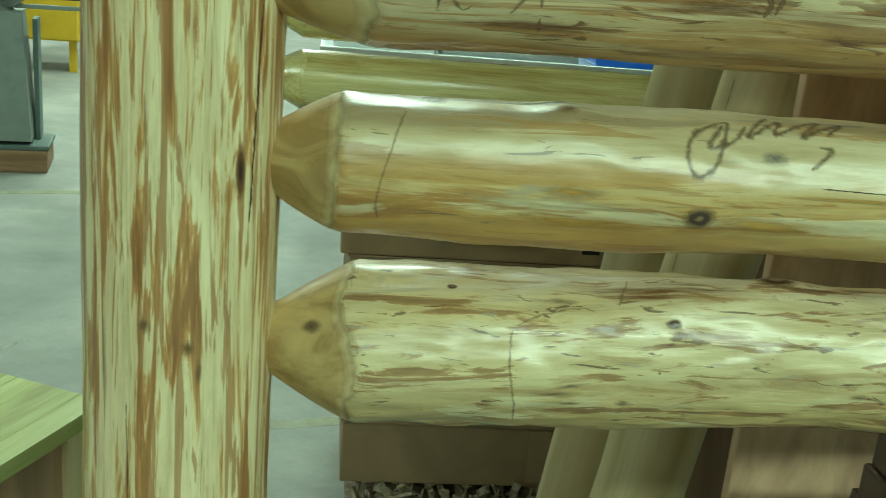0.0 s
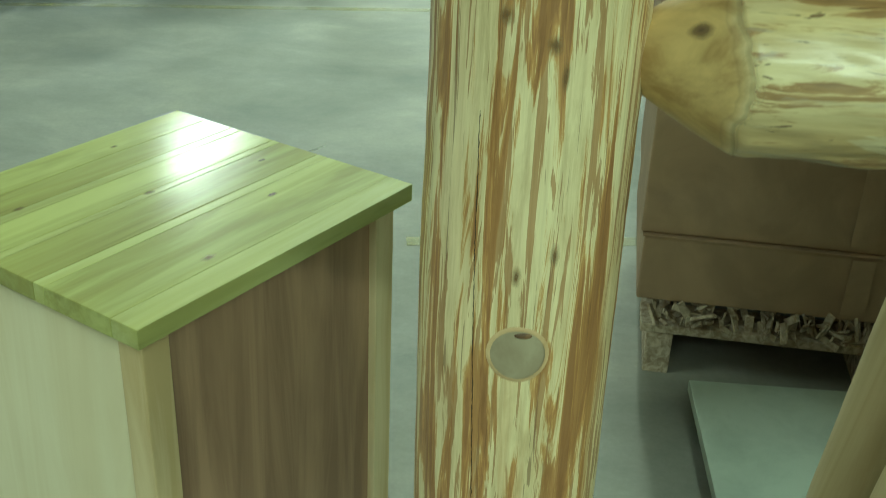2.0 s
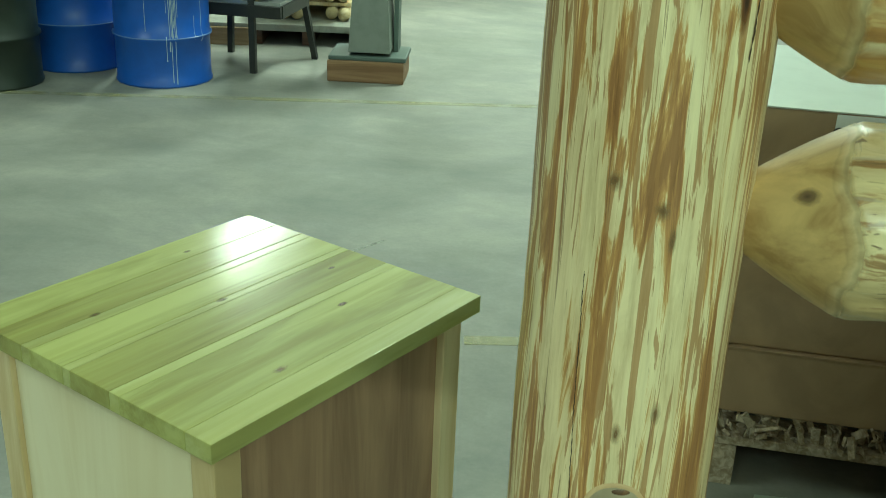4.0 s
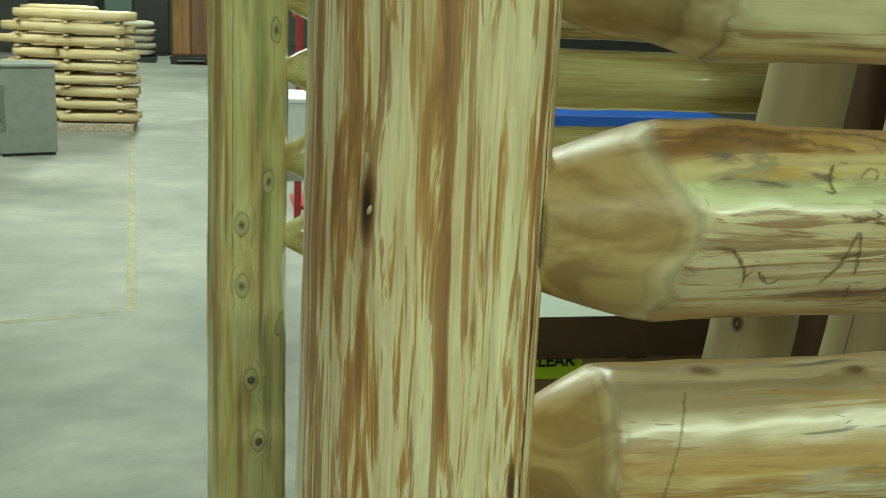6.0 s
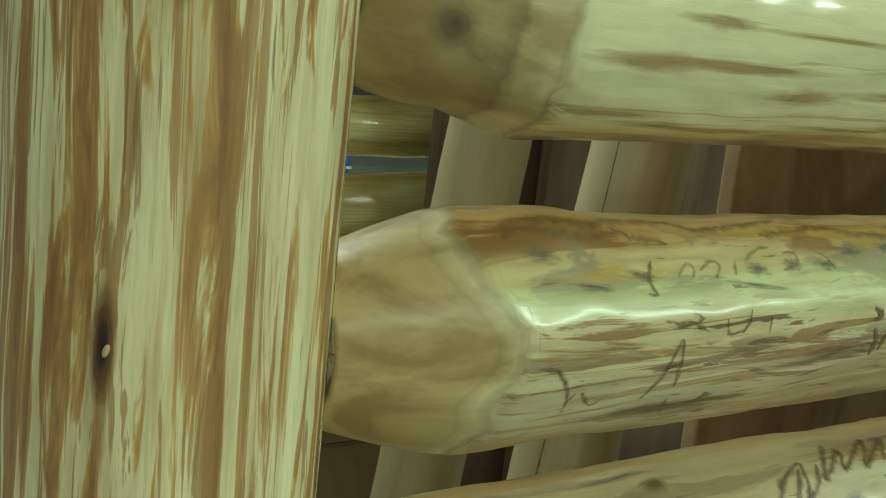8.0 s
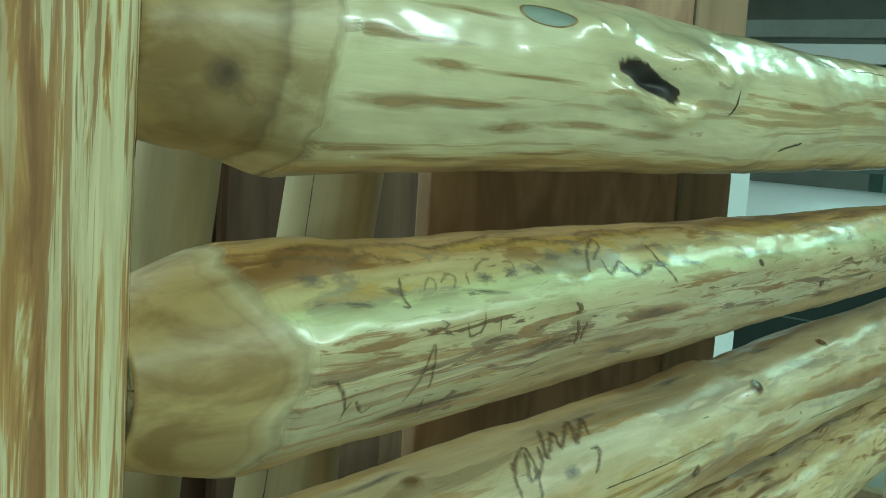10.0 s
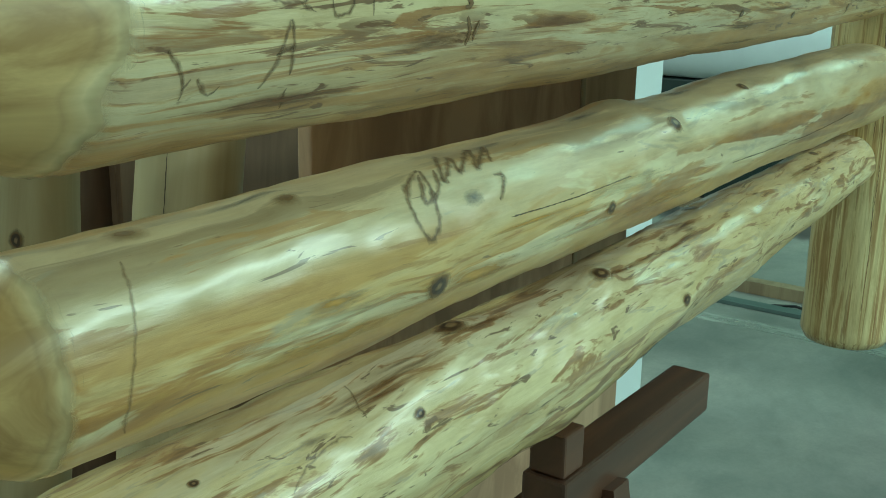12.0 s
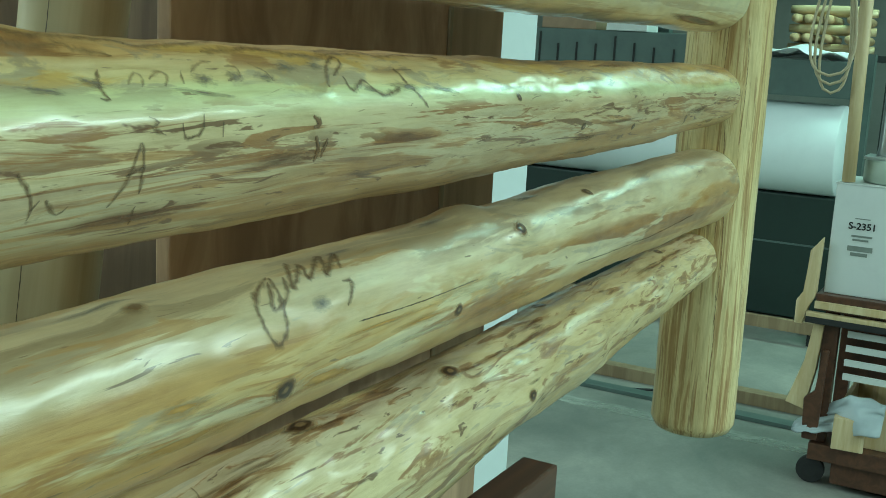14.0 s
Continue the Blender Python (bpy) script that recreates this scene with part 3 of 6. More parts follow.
def box(bm, x0, y0, z0, x1, y1, z1, bevel=0.0, m=None):
    g = bmesh.ops.create_cube(bm, size=1.0, matrix=Matrix.LocRotScale(((x0 + x1) / 2, (y0 + y1) / 2, (z0 + z1) / 2), None, (abs(x1 - x0), abs(y1 - y0), abs(z1 - z0))))
    if bevel:
        es = list({e for v in g["verts"] for e in v.link_edges})
        r = bmesh.ops.bevel(bm, geom=es, offset=bevel, segments=2, affect="EDGES", profile=0.6)
        vs = list({v for f in r["faces"] for v in f.verts})
    else:
        vs = g["verts"]
    if m is not None:
        bmesh.ops.transform(bm, matrix=m, verts=vs)
    return bm


def a_box(*a, **k):
    return box(bmesh.new(), *a, **k)


def rings(bm, prof, seg=24, cap=True):
    """A turned form round z: prof is a list of (radius, z)."""
    loops = []
    for r, z in prof:
        loops.append([bm.verts.new((r * math.cos(2 * math.pi * k / seg), r * math.sin(2 * math.pi * k / seg), z)) for k in range(seg)])
    for a, b in zip(loops, loops[1:]):
        for k in range(seg):
            bm.faces.new((a[k], a[(k + 1) % seg], b[(k + 1) % seg], b[k]))
    if cap:
        bm.faces.new(loops[0])
        bm.faces.new(loops[-1])
    return bm


def turned(prof, seg=24):
    return rings(bmesh.new(), prof, seg)


def log_surface(length, r0, r1, seed, rough=0.05, bow=0.004, round_end=0.012, knots=(), ridges=(), limit=None, over=False):
    """The skin of a hand-peeled log along z, as a function of height and angle: uneven girth, draw-knife flats, swellings and
    hollows (z, degrees, height, size along, size across) and edges between flats (degrees, share, width). limit: the milled
    cone that cuts into it; over: the cut face itself."""
    rnd = random.Random(seed)
    px, py = rnd.uniform(0, 9), rnd.uniform(0, 9)

    def skin(z, a, lift=0.0):
        r = r0 + (r1 - r0) * z / length
        edge = min(z, length - z)
        if edge < round_end:
            r *= 1 - 0.10 * (1 - max(edge, 0) / round_end) ** 2
        qx, qy = math.cos(a), math.sin(a)
        d = rough * noise.noise((qx * 1.1 + px, qy * 1.1 + py, z * 4.0)) + 0.4 * rough * noise.noise((qx * 3 + px, qy * 3, z * 14.0)) + 0.22 * rough * noise.noise((qx * 8 + py, qy * 8, z * 38.0))
        for ra, share, width in ridges:
            da = math.atan2(math.sin(a - radians(ra)), math.cos(a - radians(ra)))
            d += share * math.exp(-max(0.0, abs(da) - 0.09) / width)
        rr = r * (1 + d)
        for kz, ka, kh, ks, kw in knots:
            da = math.atan2(math.sin(a - radians(ka)), math.cos(a - radians(ka))) * r
            w = ((z - kz) / ks) ** 2 + (da / kw) ** 2
            if w < 6:
                rr += kh * math.exp(-w)
        if limit is not None:
            cap = limit(z)
            if over:
                rr = cap + 0.0005 if cap < rr else rr + 0.0005 - min(0.003, cap - rr)
            else:
                rr = min(rr, cap)
        rr += lift
        return Vector((bow * noise.noise((px, z * 1.3, 0.3)) + rr * qx, bow * noise.noise((py, z * 1.3, 7.3)) + rr * qy, z))

    return skin


def skin_mesh(skin, length, seg=32, step=0.02):
    bm = bmesh.new()
    n = max(6, int(length / step))
    loops = [[bm.verts.new(skin(length * i / n, 2 * math.pi * k / seg)) for k in range(seg)] for i in range(n + 1)]
    for a, b in zip(loops, loops[1:]):
        for k in range(seg):
            bm.faces.new((a[k], a[(k + 1) % seg], b[(k + 1) % seg], b[k]))
    bm.faces.new(loops[0])
    bm.faces.new(loops[-1])
    return bm


def log_mesh(length, r0, r1, seed, rough=0.05, bow=0.004, seg=32, step=0.02, round_end=0.012):
    return skin_mesh(log_surface(length, r0, r1, seed, rough, bow, round_end), length, seg, step)


def trace(skin, pts, r=0.0009, wobble=0.0, seed=0):
    """A narrow ribbon in the wood's skin through points of (z, degrees), along a smooth line of uneven width; its UV's v runs
    from edge to edge."""
    rd = random.Random(seed)
    ext = [pts[0], *pts, pts[-1]]
    line = []
    for (z0, a0), (z1, a1), (z2, a2), (z3, a3) in zip(ext, ext[1:], ext[2:], ext[3:]):
        n = max(2, int(math.hypot(z2 - z1, radians(a2 - a1) * 0.07) / 0.003))
        for i in range(n):
            f = i / n
            w = (-0.5 * f + f * f - 0.5 * f ** 3, 1 - 2.5 * f * f + 1.5 * f ** 3, 0.5 * f + 2 * f * f - 1.5 * f ** 3, -0.5 * f * f + 0.5 * f ** 3)
            line.append((w[0] * z0 + w[1] * z1 + w[2] * z2 + w[3] * z3 + 0.4 * rd.uniform(-wobble, wobble), radians(w[0] * a0 + w[1] * a1 + w[2] * a2 + w[3] * a3) + 5 * rd.uniform(-wobble, wobble)))
    line.append((pts[-1][0], radians(pts[-1][1])))
    bm = bmesh.new()
    uv = bm.loops.layers.uv.new("UVMap")
    girth = skin(*line[len(line) // 2]).xy.length
    rows, across = [], {}
    for i, (z, a) in enumerate(line):
        (za, aa), (zb, ab) = line[max(i - 1, 0)], line[min(i + 1, len(line) - 1)]
        dz, da = zb - za, (ab - aa) * girth
        size = math.hypot(dz, da) or 1.0
        wide = 1.35 * r * (0.55 + 0.8 * abs(noise.noise((seed * 3.1, i * 0.35, 1.7))) + 0.3 * rd.random()) * min(1.0, 0.35 + 0.3 * min(i, len(line) - 1 - i))
        row = []
        for k in (-1.0, -0.5, 0.0, 0.5, 1.0):
            v = bm.verts.new(skin(z - k * wide * da / size, a + k * wide * dz / size / girth, 0.0006 - 0.0004 * abs(k)))
            across[v] = (i * 0.1, k)
            row.append(v)
        rows.append(row)
    for ra, rb in zip(rows, rows[1:]):
        for k in range(4):
            face = bm.faces.new((ra[k], ra[k + 1], rb[k + 1], rb[k]))
            for lp in face.loops:
                lp[uv].uv = across[lp.vert]
    return bm


def patch(skin, z, deg, sz, sw, lift=0.0006, turn=0.0, n=18, inner=0.0, steps=3):
    """A small disc or ring that lies on the log's skin: half sizes along and across, in metres."""
    bm = bmesh.new()
    r = skin(z, radians(deg)).xy.length
    loops, place = [], {}
    for s in range(steps + 1):
        f, up = inner + (1 - inner) * s / steps, 1 - 0.85 * (s / steps) ** 3
        ring = []
        for k in range(n):
            a = 2 * math.pi * k / n
            p, q = f * math.cos(a), f * math.sin(a)
            u, w = p * sz, q * sw
            u, w = u * math.cos(turn) - w * math.sin(turn), u * math.sin(turn) + w * math.cos(turn)
            ring.append(bm.verts.new(skin(z + u, radians(deg) + w / r, lift * up)))
            place[ring[-1]] = (p, q)
        loops.append(ring)
    uv = bm.loops.layers.uv.new("UVMap")
    for a, b in zip(loops, loops[1:]):
        for k in range(n):
            face = bm.faces.new((a[k], a[(k + 1) % n], b[(k + 1) % n], b[k]))
            for lp in face.loops:
                lp[uv].uv = place[lp.vert]
    if inner == 0:
        bmesh.ops.remove_doubles(bm, verts=bm.verts[:], dist=1e-6)
    return bm


def knot(parent, skin, z, deg, sz, sw, eye=True):
    """A grown-over branch: a dark heart in brown rings that fade into the wood."""
    return part("knot", patch(skin, z, deg, sz * 1.45, sw * 1.4, 0.0012), KNOT_EYE if eye else KNOT_PALE, parent, "dark-ringed knot" if eye else "pale brown knot", None, True)


def tube_path(pts, r, seg=8):
    """A thin round bar through a few points."""
    bm = bmesh.new()
    pts = [Vector(p) for p in pts]
    radii = r if isinstance(r, list) else [r] * len(pts)
    loops = []
    for i, p in enumerate(pts):
        d = (pts[min(i + 1, len(pts) - 1)] - pts[max(i - 1, 0)]).normalized()
        u = d.orthogonal().normalized() if i == 0 else (u - d * u.dot(d)).normalized()
        w = d.cross(u)
        loops.append([bm.verts.new(p + radii[i] * (math.cos(2 * math.pi * k / seg) * u + math.sin(2 * math.pi * k / seg) * w)) for k in range(seg)])
    for a, b in zip(loops, loops[1:]):
        for k in range(seg):
            bm.faces.new((a[k], a[(k + 1) % seg], b[(k + 1) % seg], b[k]))
    bm.faces.new(loops[0])
    bm.faces.new(loops[-1])
    return bm


def setting(name, bm, material, label, category):
    return tagged(part(name, bm, material), label, category, "", "structure")


# ---------------------------------------------------------------- the hall
X0, X1, Y0, Y1 = -11.0, 13.0, -7.0, 32.0
setting("floor", a_box(X0 - 0.3, Y0 - 0.3, -0.2, X1 + 0.3, Y1 + 0.3, 0.0), CONCRETE, "worn grey-green concrete workshop floor with stains", "floor")
setting("ceiling", a_box(X0 - 0.3, Y0 - 0.3, CEIL, X1 + 0.3, Y1 + 0.3, CEIL + 0.2), CEILING, "pale painted workshop hall ceiling", "ceiling")
setting("wall_south", a_box(X0, Y0 - 0.2, 0, X1, Y0, CEIL), WALL, "plain painted workshop wall", "wall")
setting("wall_north", a_box(X0, Y1, 0, X1, Y1 + 0.2, CEIL), WALL, "plain painted workshop wall", "wall")
setting("wall_west", a_box(X0 - 0.2, Y0, 0, X0, Y1, CEIL), WALL, "plain painted workshop wall", "wall")
setting("wall_east", a_box(X1, Y0, 0, X1 + 0.2, Y1, CEIL), WALL, "plain painted workshop wall", "wall")


def floor_line(x0, y0, x1, y1, w=0.06):
    d = Vector((x1 - x0, y1 - y0, 0))
    m = pose(x0, y0, 0.0, 0, 0, math.degrees(math.atan2(d.y, d.x)))
    bm = bmesh.new()
    box(bm, 0, -w / 2, 0.0005, d.length, w / 2, 0.0025)
    o = setting("floor_line", bm, LINE_YELLOW, "faded yellow painted line on the concrete", "floor line")
    o.matrix_world = m
    return o


floor_line(-6.0, 5.10, -0.72, 6.42)
floor_line(-0.72, 6.46, -1.90, 22.0)
floor_line(-0.60, 3.365, 0.4, 3.60)
scratch = bmesh.new()
box(scratch, -0.17, -0.007, 0.0005, 0.17, 0.007, 0.0015, 0, pose(-1.17, 3.99, 0, 0, 0, 58))
setting("floor_scratch", scratch, PALE_FLOOR_MARK, "pale scratch across the concrete", "floor scratch")

light_a = thing("ceiling_light", "long white fluorescent ceiling light, switched on", "ceiling light", LAMPS[0][0], LAMPS[0][1], CEIL - 0.40, 0, "ceiling lights")
part("housing", a_box(-0.2, -1.25, 0.04, 0.2, 1.25, 0.12, 0.01), CARTON_WHITE, light_a)
part("hanger", a_box(-0.02, -0.9, 0.12, 0.02, -0.86, 0.40), STEEL, light_a)
part("hanger", a_box(-0.02, 0.86, 0.12, 0.02, 0.9, 0.40), STEEL, light_a)
for dx in (-0.09, 0.09):
    tb = turned([(0.016, -1.2), (0.019, -1.19), (0.019, 1.19), (0.016, 1.2)], 12)
    part("tube", tb, glow, light_a, "", pose(dx, 0, 0.018, 90, 0, 0))
for lx, ly, watts, turn, tint in LAMPS[1:]:
    copy_thing(light_a, pose(lx, ly, CEIL - 0.40, 0, 0, turn))

# ---------------------------------------------------------------- the log headboard in front
AX = 1.005  # depth of its posts and rails


def rail(parent, x0, x1, z0, z1, ra, rb, seed, tips=(0.045, 0.045), cones=(0.085, 0.085), wood=None, knots=(), ridges=(), rough=0.06, bow=0.010, seg=60, bulge=0.05, tenon=None, step=None, fine=0.010):
    """One horizontal log with milled cone ends: x from post to post, height and girth at either end. Returns it and its skin,
    whose z is counted from x0."""
    wood = wood or RAIL_GOLD
    length = math.hypot(x1 - x0, z1 - z0)
    tilt = math.degrees(math.atan2(z1 - z0, x1 - x0))
    base = Matrix.Translation((x0, 0, z0)) @ pose(0, 0, 0, 0, 90 - tilt, 0)
    n0, n1 = cones

    def cone(z):
        """Radius of the lathe-cut ends at z."""
        d, n, tip, full = (z, n0, tips[0], ra) if z < length / 2 else (length - z, n1, tips[1], rb)
        f = d / n
        if step and z < length / 2:
            ds, rs = step
            if d < ds:
                return tip + (rs - tip) * math.sin(0.5 * math.pi * d / ds) ** 0.8
            return rs + (full - rs) * (d - ds) / (n - ds)
        return tip + (full - tip) * (f + bulge * math.sin(math.pi * min(f, 1)))

    args = (length, ra, rb, seed, rough, bow, 0.0001, knots, ridges)
    skin, cut, raw = log_surface(*args, cone), log_surface(*args, cone, True), log_surface(*args)
    body = part("rail", skin_mesh(skin, length, seg, fine), wood, parent, "", base, True)
    for za, zb in ((0.0, n0 * 1.35), (length - n1 * 1.35, length)):
        bm = bmesh.new()
        uv = bm.loops.layers.uv.new("UVMap")
        loops, depth = [], {}
        for i in range(41):
            ring = []
            for k in range(72):
                zz, aa = za + (zb - za) * i / 40, 2 * math.pi * k / 72
                v = bm.verts.new(cut(zz, aa, 0.0004))
                d = raw(zz, aa)
                depth[v] = 100 * (math.hypot(d.x, d.y) - math.hypot(v.co.x, v.co.y))
                ring.append(v)
            loops.append(ring)
        for la, lb in zip(loops, loops[1:]):
            for k in range(72):
                face = bm.faces.new((la[k], la[(k + 1) % 72], lb[(k + 1) % 72], lb[k]))
                for lp in face.loops:
                    lp[uv].uv = (depth[lp.vert], 0.5)
        bm.faces.new(loops[0])
        bm.faces.new(loops[-1])
        part("tenon", bm, tenon or TENON_WOOD, body, "smooth milled tenon end", None, True)
    return body, skin


HX, HZ = -0.066, 0.90
head = thing("log_headboard", "lacquered peeled-log headboard with four thick rails, raised on a brown beam", "headboard", HX, AX, HZ)
pskin = log_surface(1.45, 0.0875, 0.0815, 11, 0.025, 0.005, 0.016, ((0.862, -125, 0.004, 0.06, 0.02),))
post_l = part("post", skin_mesh(pskin, 1.45, 44, 0.016), POST_WOOD, head, "streaked post with a bored bolt hole", pose(0, 0, 0), True)
rskin = log_surface(1.27, 0.083, 0.079, 12, 0.03, 0.005, 0.016)
post_r = part("post", skin_mesh(rskin, 1.25, 40, 0.016), POST_PALE, head, "", pose(1.923, 0, 0.175), True)
part("flame", patch(pskin, 0.862, -125, 0.036, 0.0068, 0.0007), FLAME, post_l, "dark flame round the knot", None, True)
part("flame", patch(pskin, 0.875, -125, 0.075, 0.0042, 0.0005), STAIN, post_l, "brown streak above the knot", None, True)
part("flame", patch(pskin, 0.835, -125, 0.055, 0.0055, 0.0004), STAIN, post_l, "brown streak below the knot", None, True)
part("bark_flake", patch(pskin, 0.860, -124, 0.0034, 0.0016, 0.002, 0.3), END_GRAIN, post_l, "pale flake in the knot", None, True)
part("flame", patch(pskin, 0.665, -50, 0.030, 0.0062, 0.0008), FLAME, post_l, "black slit-shaped knot", None, True)
knot(post_l, pskin, 1.02, -109, 0.016, 0.005, False)
knot(post_l, pskin, 0.349, -69, 0.010, 0.004, False)
knot(post_l, pskin, 0.330, -88, 0.009, 0.004, False)
knot(post_l, pskin, 0.493, -72, 0.012, 0.003, False)
knot(post_l, pskin, 0.515, -78, 0.008, 0.006, False)
knot(post_l, pskin, 0.534, -102, 0.008, 0.006, False)
part("crack", trace(pskin, ((1.2, -30), (1.0, -33), (0.88, -33), (0.75, -38), (0.62, -43)), 0.0017, 0.001, 1), CRACK_DARK, post_l, "long dark drying crack")
part("crack", trace(pskin, ((0.46, -113), (0.31, -110), (0.11, -105), (0.004, -104)), 0.0009, 0.0008, 2), CRACK_DARK, post_l, "long dark drying crack")
part("bolt_hole_rim", patch(pskin, 0.258, -84, 0.0265, 0.0265, 0.0012, 0, 28, 0.86), END_GRAIN, post_l, "pale rim of a bored bolt hole", None, True)
part("bolt_hole", patch(pskin, 0.258, -84, 0.0238, 0.0238, 0.0010, 0, 28), BORE, post_l, "bored bolt hole with a flat grey-brown floor", None, True)
# small dark patch at the upper edge of the flat hole disc
part("bolt_hole_chip", patch(pskin, 0.276, -82, 0.003, 0.008, 0.0016, 0, 14), KNOT, post_l, "dark patch at the hole's upper edge", None, True)
for zc, ac in ((0.45, -150), (0.62, -160), (0.9, -170), (0.8, -140), (0.3, -150)):
    part("crack", trace(rskin, ((zc, ac), (zc - 0.1, ac + 3), (zc - 0.22, ac + 1)), 0.001, 0.001, int(zc * 10)), CRACK_BROWN, post_r, "brown drying crack")

X_R0 = 0.004 - HX
X_R1 = 1.778 - HX
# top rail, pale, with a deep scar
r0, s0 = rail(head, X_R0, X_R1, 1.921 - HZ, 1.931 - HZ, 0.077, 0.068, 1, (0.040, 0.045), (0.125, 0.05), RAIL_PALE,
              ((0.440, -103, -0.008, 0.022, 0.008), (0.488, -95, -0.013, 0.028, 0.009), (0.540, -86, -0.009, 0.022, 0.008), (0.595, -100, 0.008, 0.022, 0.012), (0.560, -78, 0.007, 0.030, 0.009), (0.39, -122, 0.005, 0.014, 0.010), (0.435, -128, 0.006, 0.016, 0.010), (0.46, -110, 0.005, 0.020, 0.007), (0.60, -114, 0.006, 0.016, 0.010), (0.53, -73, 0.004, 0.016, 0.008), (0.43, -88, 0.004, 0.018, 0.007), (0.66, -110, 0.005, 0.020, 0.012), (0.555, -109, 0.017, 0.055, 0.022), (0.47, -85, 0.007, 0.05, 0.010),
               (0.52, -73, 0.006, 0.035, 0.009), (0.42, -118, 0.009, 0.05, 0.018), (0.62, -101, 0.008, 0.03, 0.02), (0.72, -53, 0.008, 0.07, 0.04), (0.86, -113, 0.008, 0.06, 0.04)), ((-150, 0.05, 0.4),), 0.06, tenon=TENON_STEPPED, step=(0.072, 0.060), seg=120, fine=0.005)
part("scar", patch(s0, 0.488, -95.5, 0.070, 0.0095, 0.0010, 0.21, 36, 0.0, 12), SCAR, r0, "dark open scar in the wood", None, True)
part("scar_lip", patch(s0, 0.470, -82, 0.075, 0.0070, 0.0040, 0.22, 28, 0.0, 9), CREAM_FACE, r0, "smooth glossy cream lip below the scar", None, True)
part("scar_lip", patch(s0, 0.545, -110, 0.070, 0.0100, 0.0040, 0.30, 28, 0.0, 9), CREAM_FACE, r0, "smooth glossy cream lip above the scar", None, True)
part("wood_plug", patch(s0, 0.333, -124, 0.036, 0.0085, 0.0014, -0.03, 24), FILLER, r0, "grey-green filled plug", None, True)
part("wood_plug_rim", patch(s0, 0.333, -124, 0.0385, 0.0098, 0.0007, -0.03, 24, 0.9), KNOT_RING, r0, "dark rim of the plug", None, True)
for z_, a_, u_, w_ in ((0.165, -71, 0.070, 0.0105), (0.235, -72, 0.120, 0.0065), (0.300, -60, 0.065, 0.0095), (0.40, -63, 0.10, 0.006), (0.500, -60, 0.09, 0.0075), (0.140, -103, 0.055, 0.0070), (0.182, -101, 0.08, 0.0045), (0.205, -90, 0.045, 0.0070), (0.31, -89, 0.12, 0.0034), (0.150, -44, 0.085, 0.0060), (0.23, -37, 0.12, 0.006), (0.36, -41, 0.12, 0.004), (0.24, -118, 0.09, 0.004), (0.8, -93, 0.10, 0.006), (1.1, -103, 0.12, 0.008)):
    part("stain", patch(s0, z_, a_, u_, w_, 0.0004, 0.0, 24, 0.0, 6), STAIN, r0, "tan-brown stain", None, True)
part("crack", trace(s0, ((0.650, -99), (0.646, -90), (0.634, -80)), 0.0034), CRACK_DARK, r0, "dark crack")
part("crack", trace(s0, ((0.79, -55), (0.838, -63)), 0.0036), CRACK_DARK, r0, "dark crack")
part("crack", trace(s0, ((0.90, -143), (1.05, -139), (1.2, -143)), 0.0012, 0.001, 5), CRACK_DARK, r0, "dark crack")
# long dark patch, colour only, on the underside near the right end
part("hollow", patch(s0, 1.50, -36, 0.19, 0.010, 0.0010, 0.03, 26, 0.0, 8), FLAME, r0, "dark patch along the rail's underside", None, True)

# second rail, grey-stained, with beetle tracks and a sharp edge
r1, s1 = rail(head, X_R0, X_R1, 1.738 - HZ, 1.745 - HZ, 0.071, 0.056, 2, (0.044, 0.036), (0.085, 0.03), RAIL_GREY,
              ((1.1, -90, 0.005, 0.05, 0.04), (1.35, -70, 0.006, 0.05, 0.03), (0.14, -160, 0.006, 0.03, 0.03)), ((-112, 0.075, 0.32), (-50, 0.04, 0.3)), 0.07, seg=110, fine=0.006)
LOW_TRACKS = (((0.120, -88), (0.132, -75), (0.132, -66)), ((0.132, -71), (0.138, -75)), ((0.142, -75), (0.153, -66), (0.160, -70)), ((0.191, -66), (0.201, -77), (0.211, -96), (0.215, -71)),
              ((0.200, -81), (0.214, -85)), ((0.216, -53), (0.216, -64)), ((0.219, -108), (0.227, -105), (0.221, -103), (0.232, -99)), ((0.247, -104), (0.249, -97), (0.264, -99), (0.268, -108)), ((0.287, -104), (0.285, -96)))
HIGH_TRACKS = (((0.426, -123), (0.444, -141), (0.466, -150), (0.466, -143), (0.442, -132)), ((0.456, -132), (0.457, -120), (0.484, -129), (0.497, -117), (0.533, -122)), ((0.549, -142), (0.550, -123), (0.567, -107)),
               ((0.201, -136), (0.194, -124), (0.195, -117), (0.188, -118)), ((0.217, -126), (0.228, -133), (0.232, -129), (0.227, -124)), ((0.237, -129), (0.249, -134), (0.255, -132), (0.247, -124)),
               ((0.270, -134), (0.264, -125)), ((0.278, -133), (0.294, -140), (0.306, -141)), ((0.345, -140), (0.357, -133), (0.357, -126)), ((0.315, -137), (0.327, -137), (0.323, -130), (0.309, -127)))
for k, tr in enumerate(LOW_TRACKS):
    part("beetle_track", trace(s1, tr, 0.0030, 0.0012, k), TRACK, r1, "dark winding beetle track")
for k, tr in enumerate(HIGH_TRACKS):
    part("beetle_track", trace(s1, tr, 0.0046 if k < 3 else 0.0034, 0.0014, 20 + k), TRACK if k < 4 else FAINT_TRACK, r1, "winding beetle track")
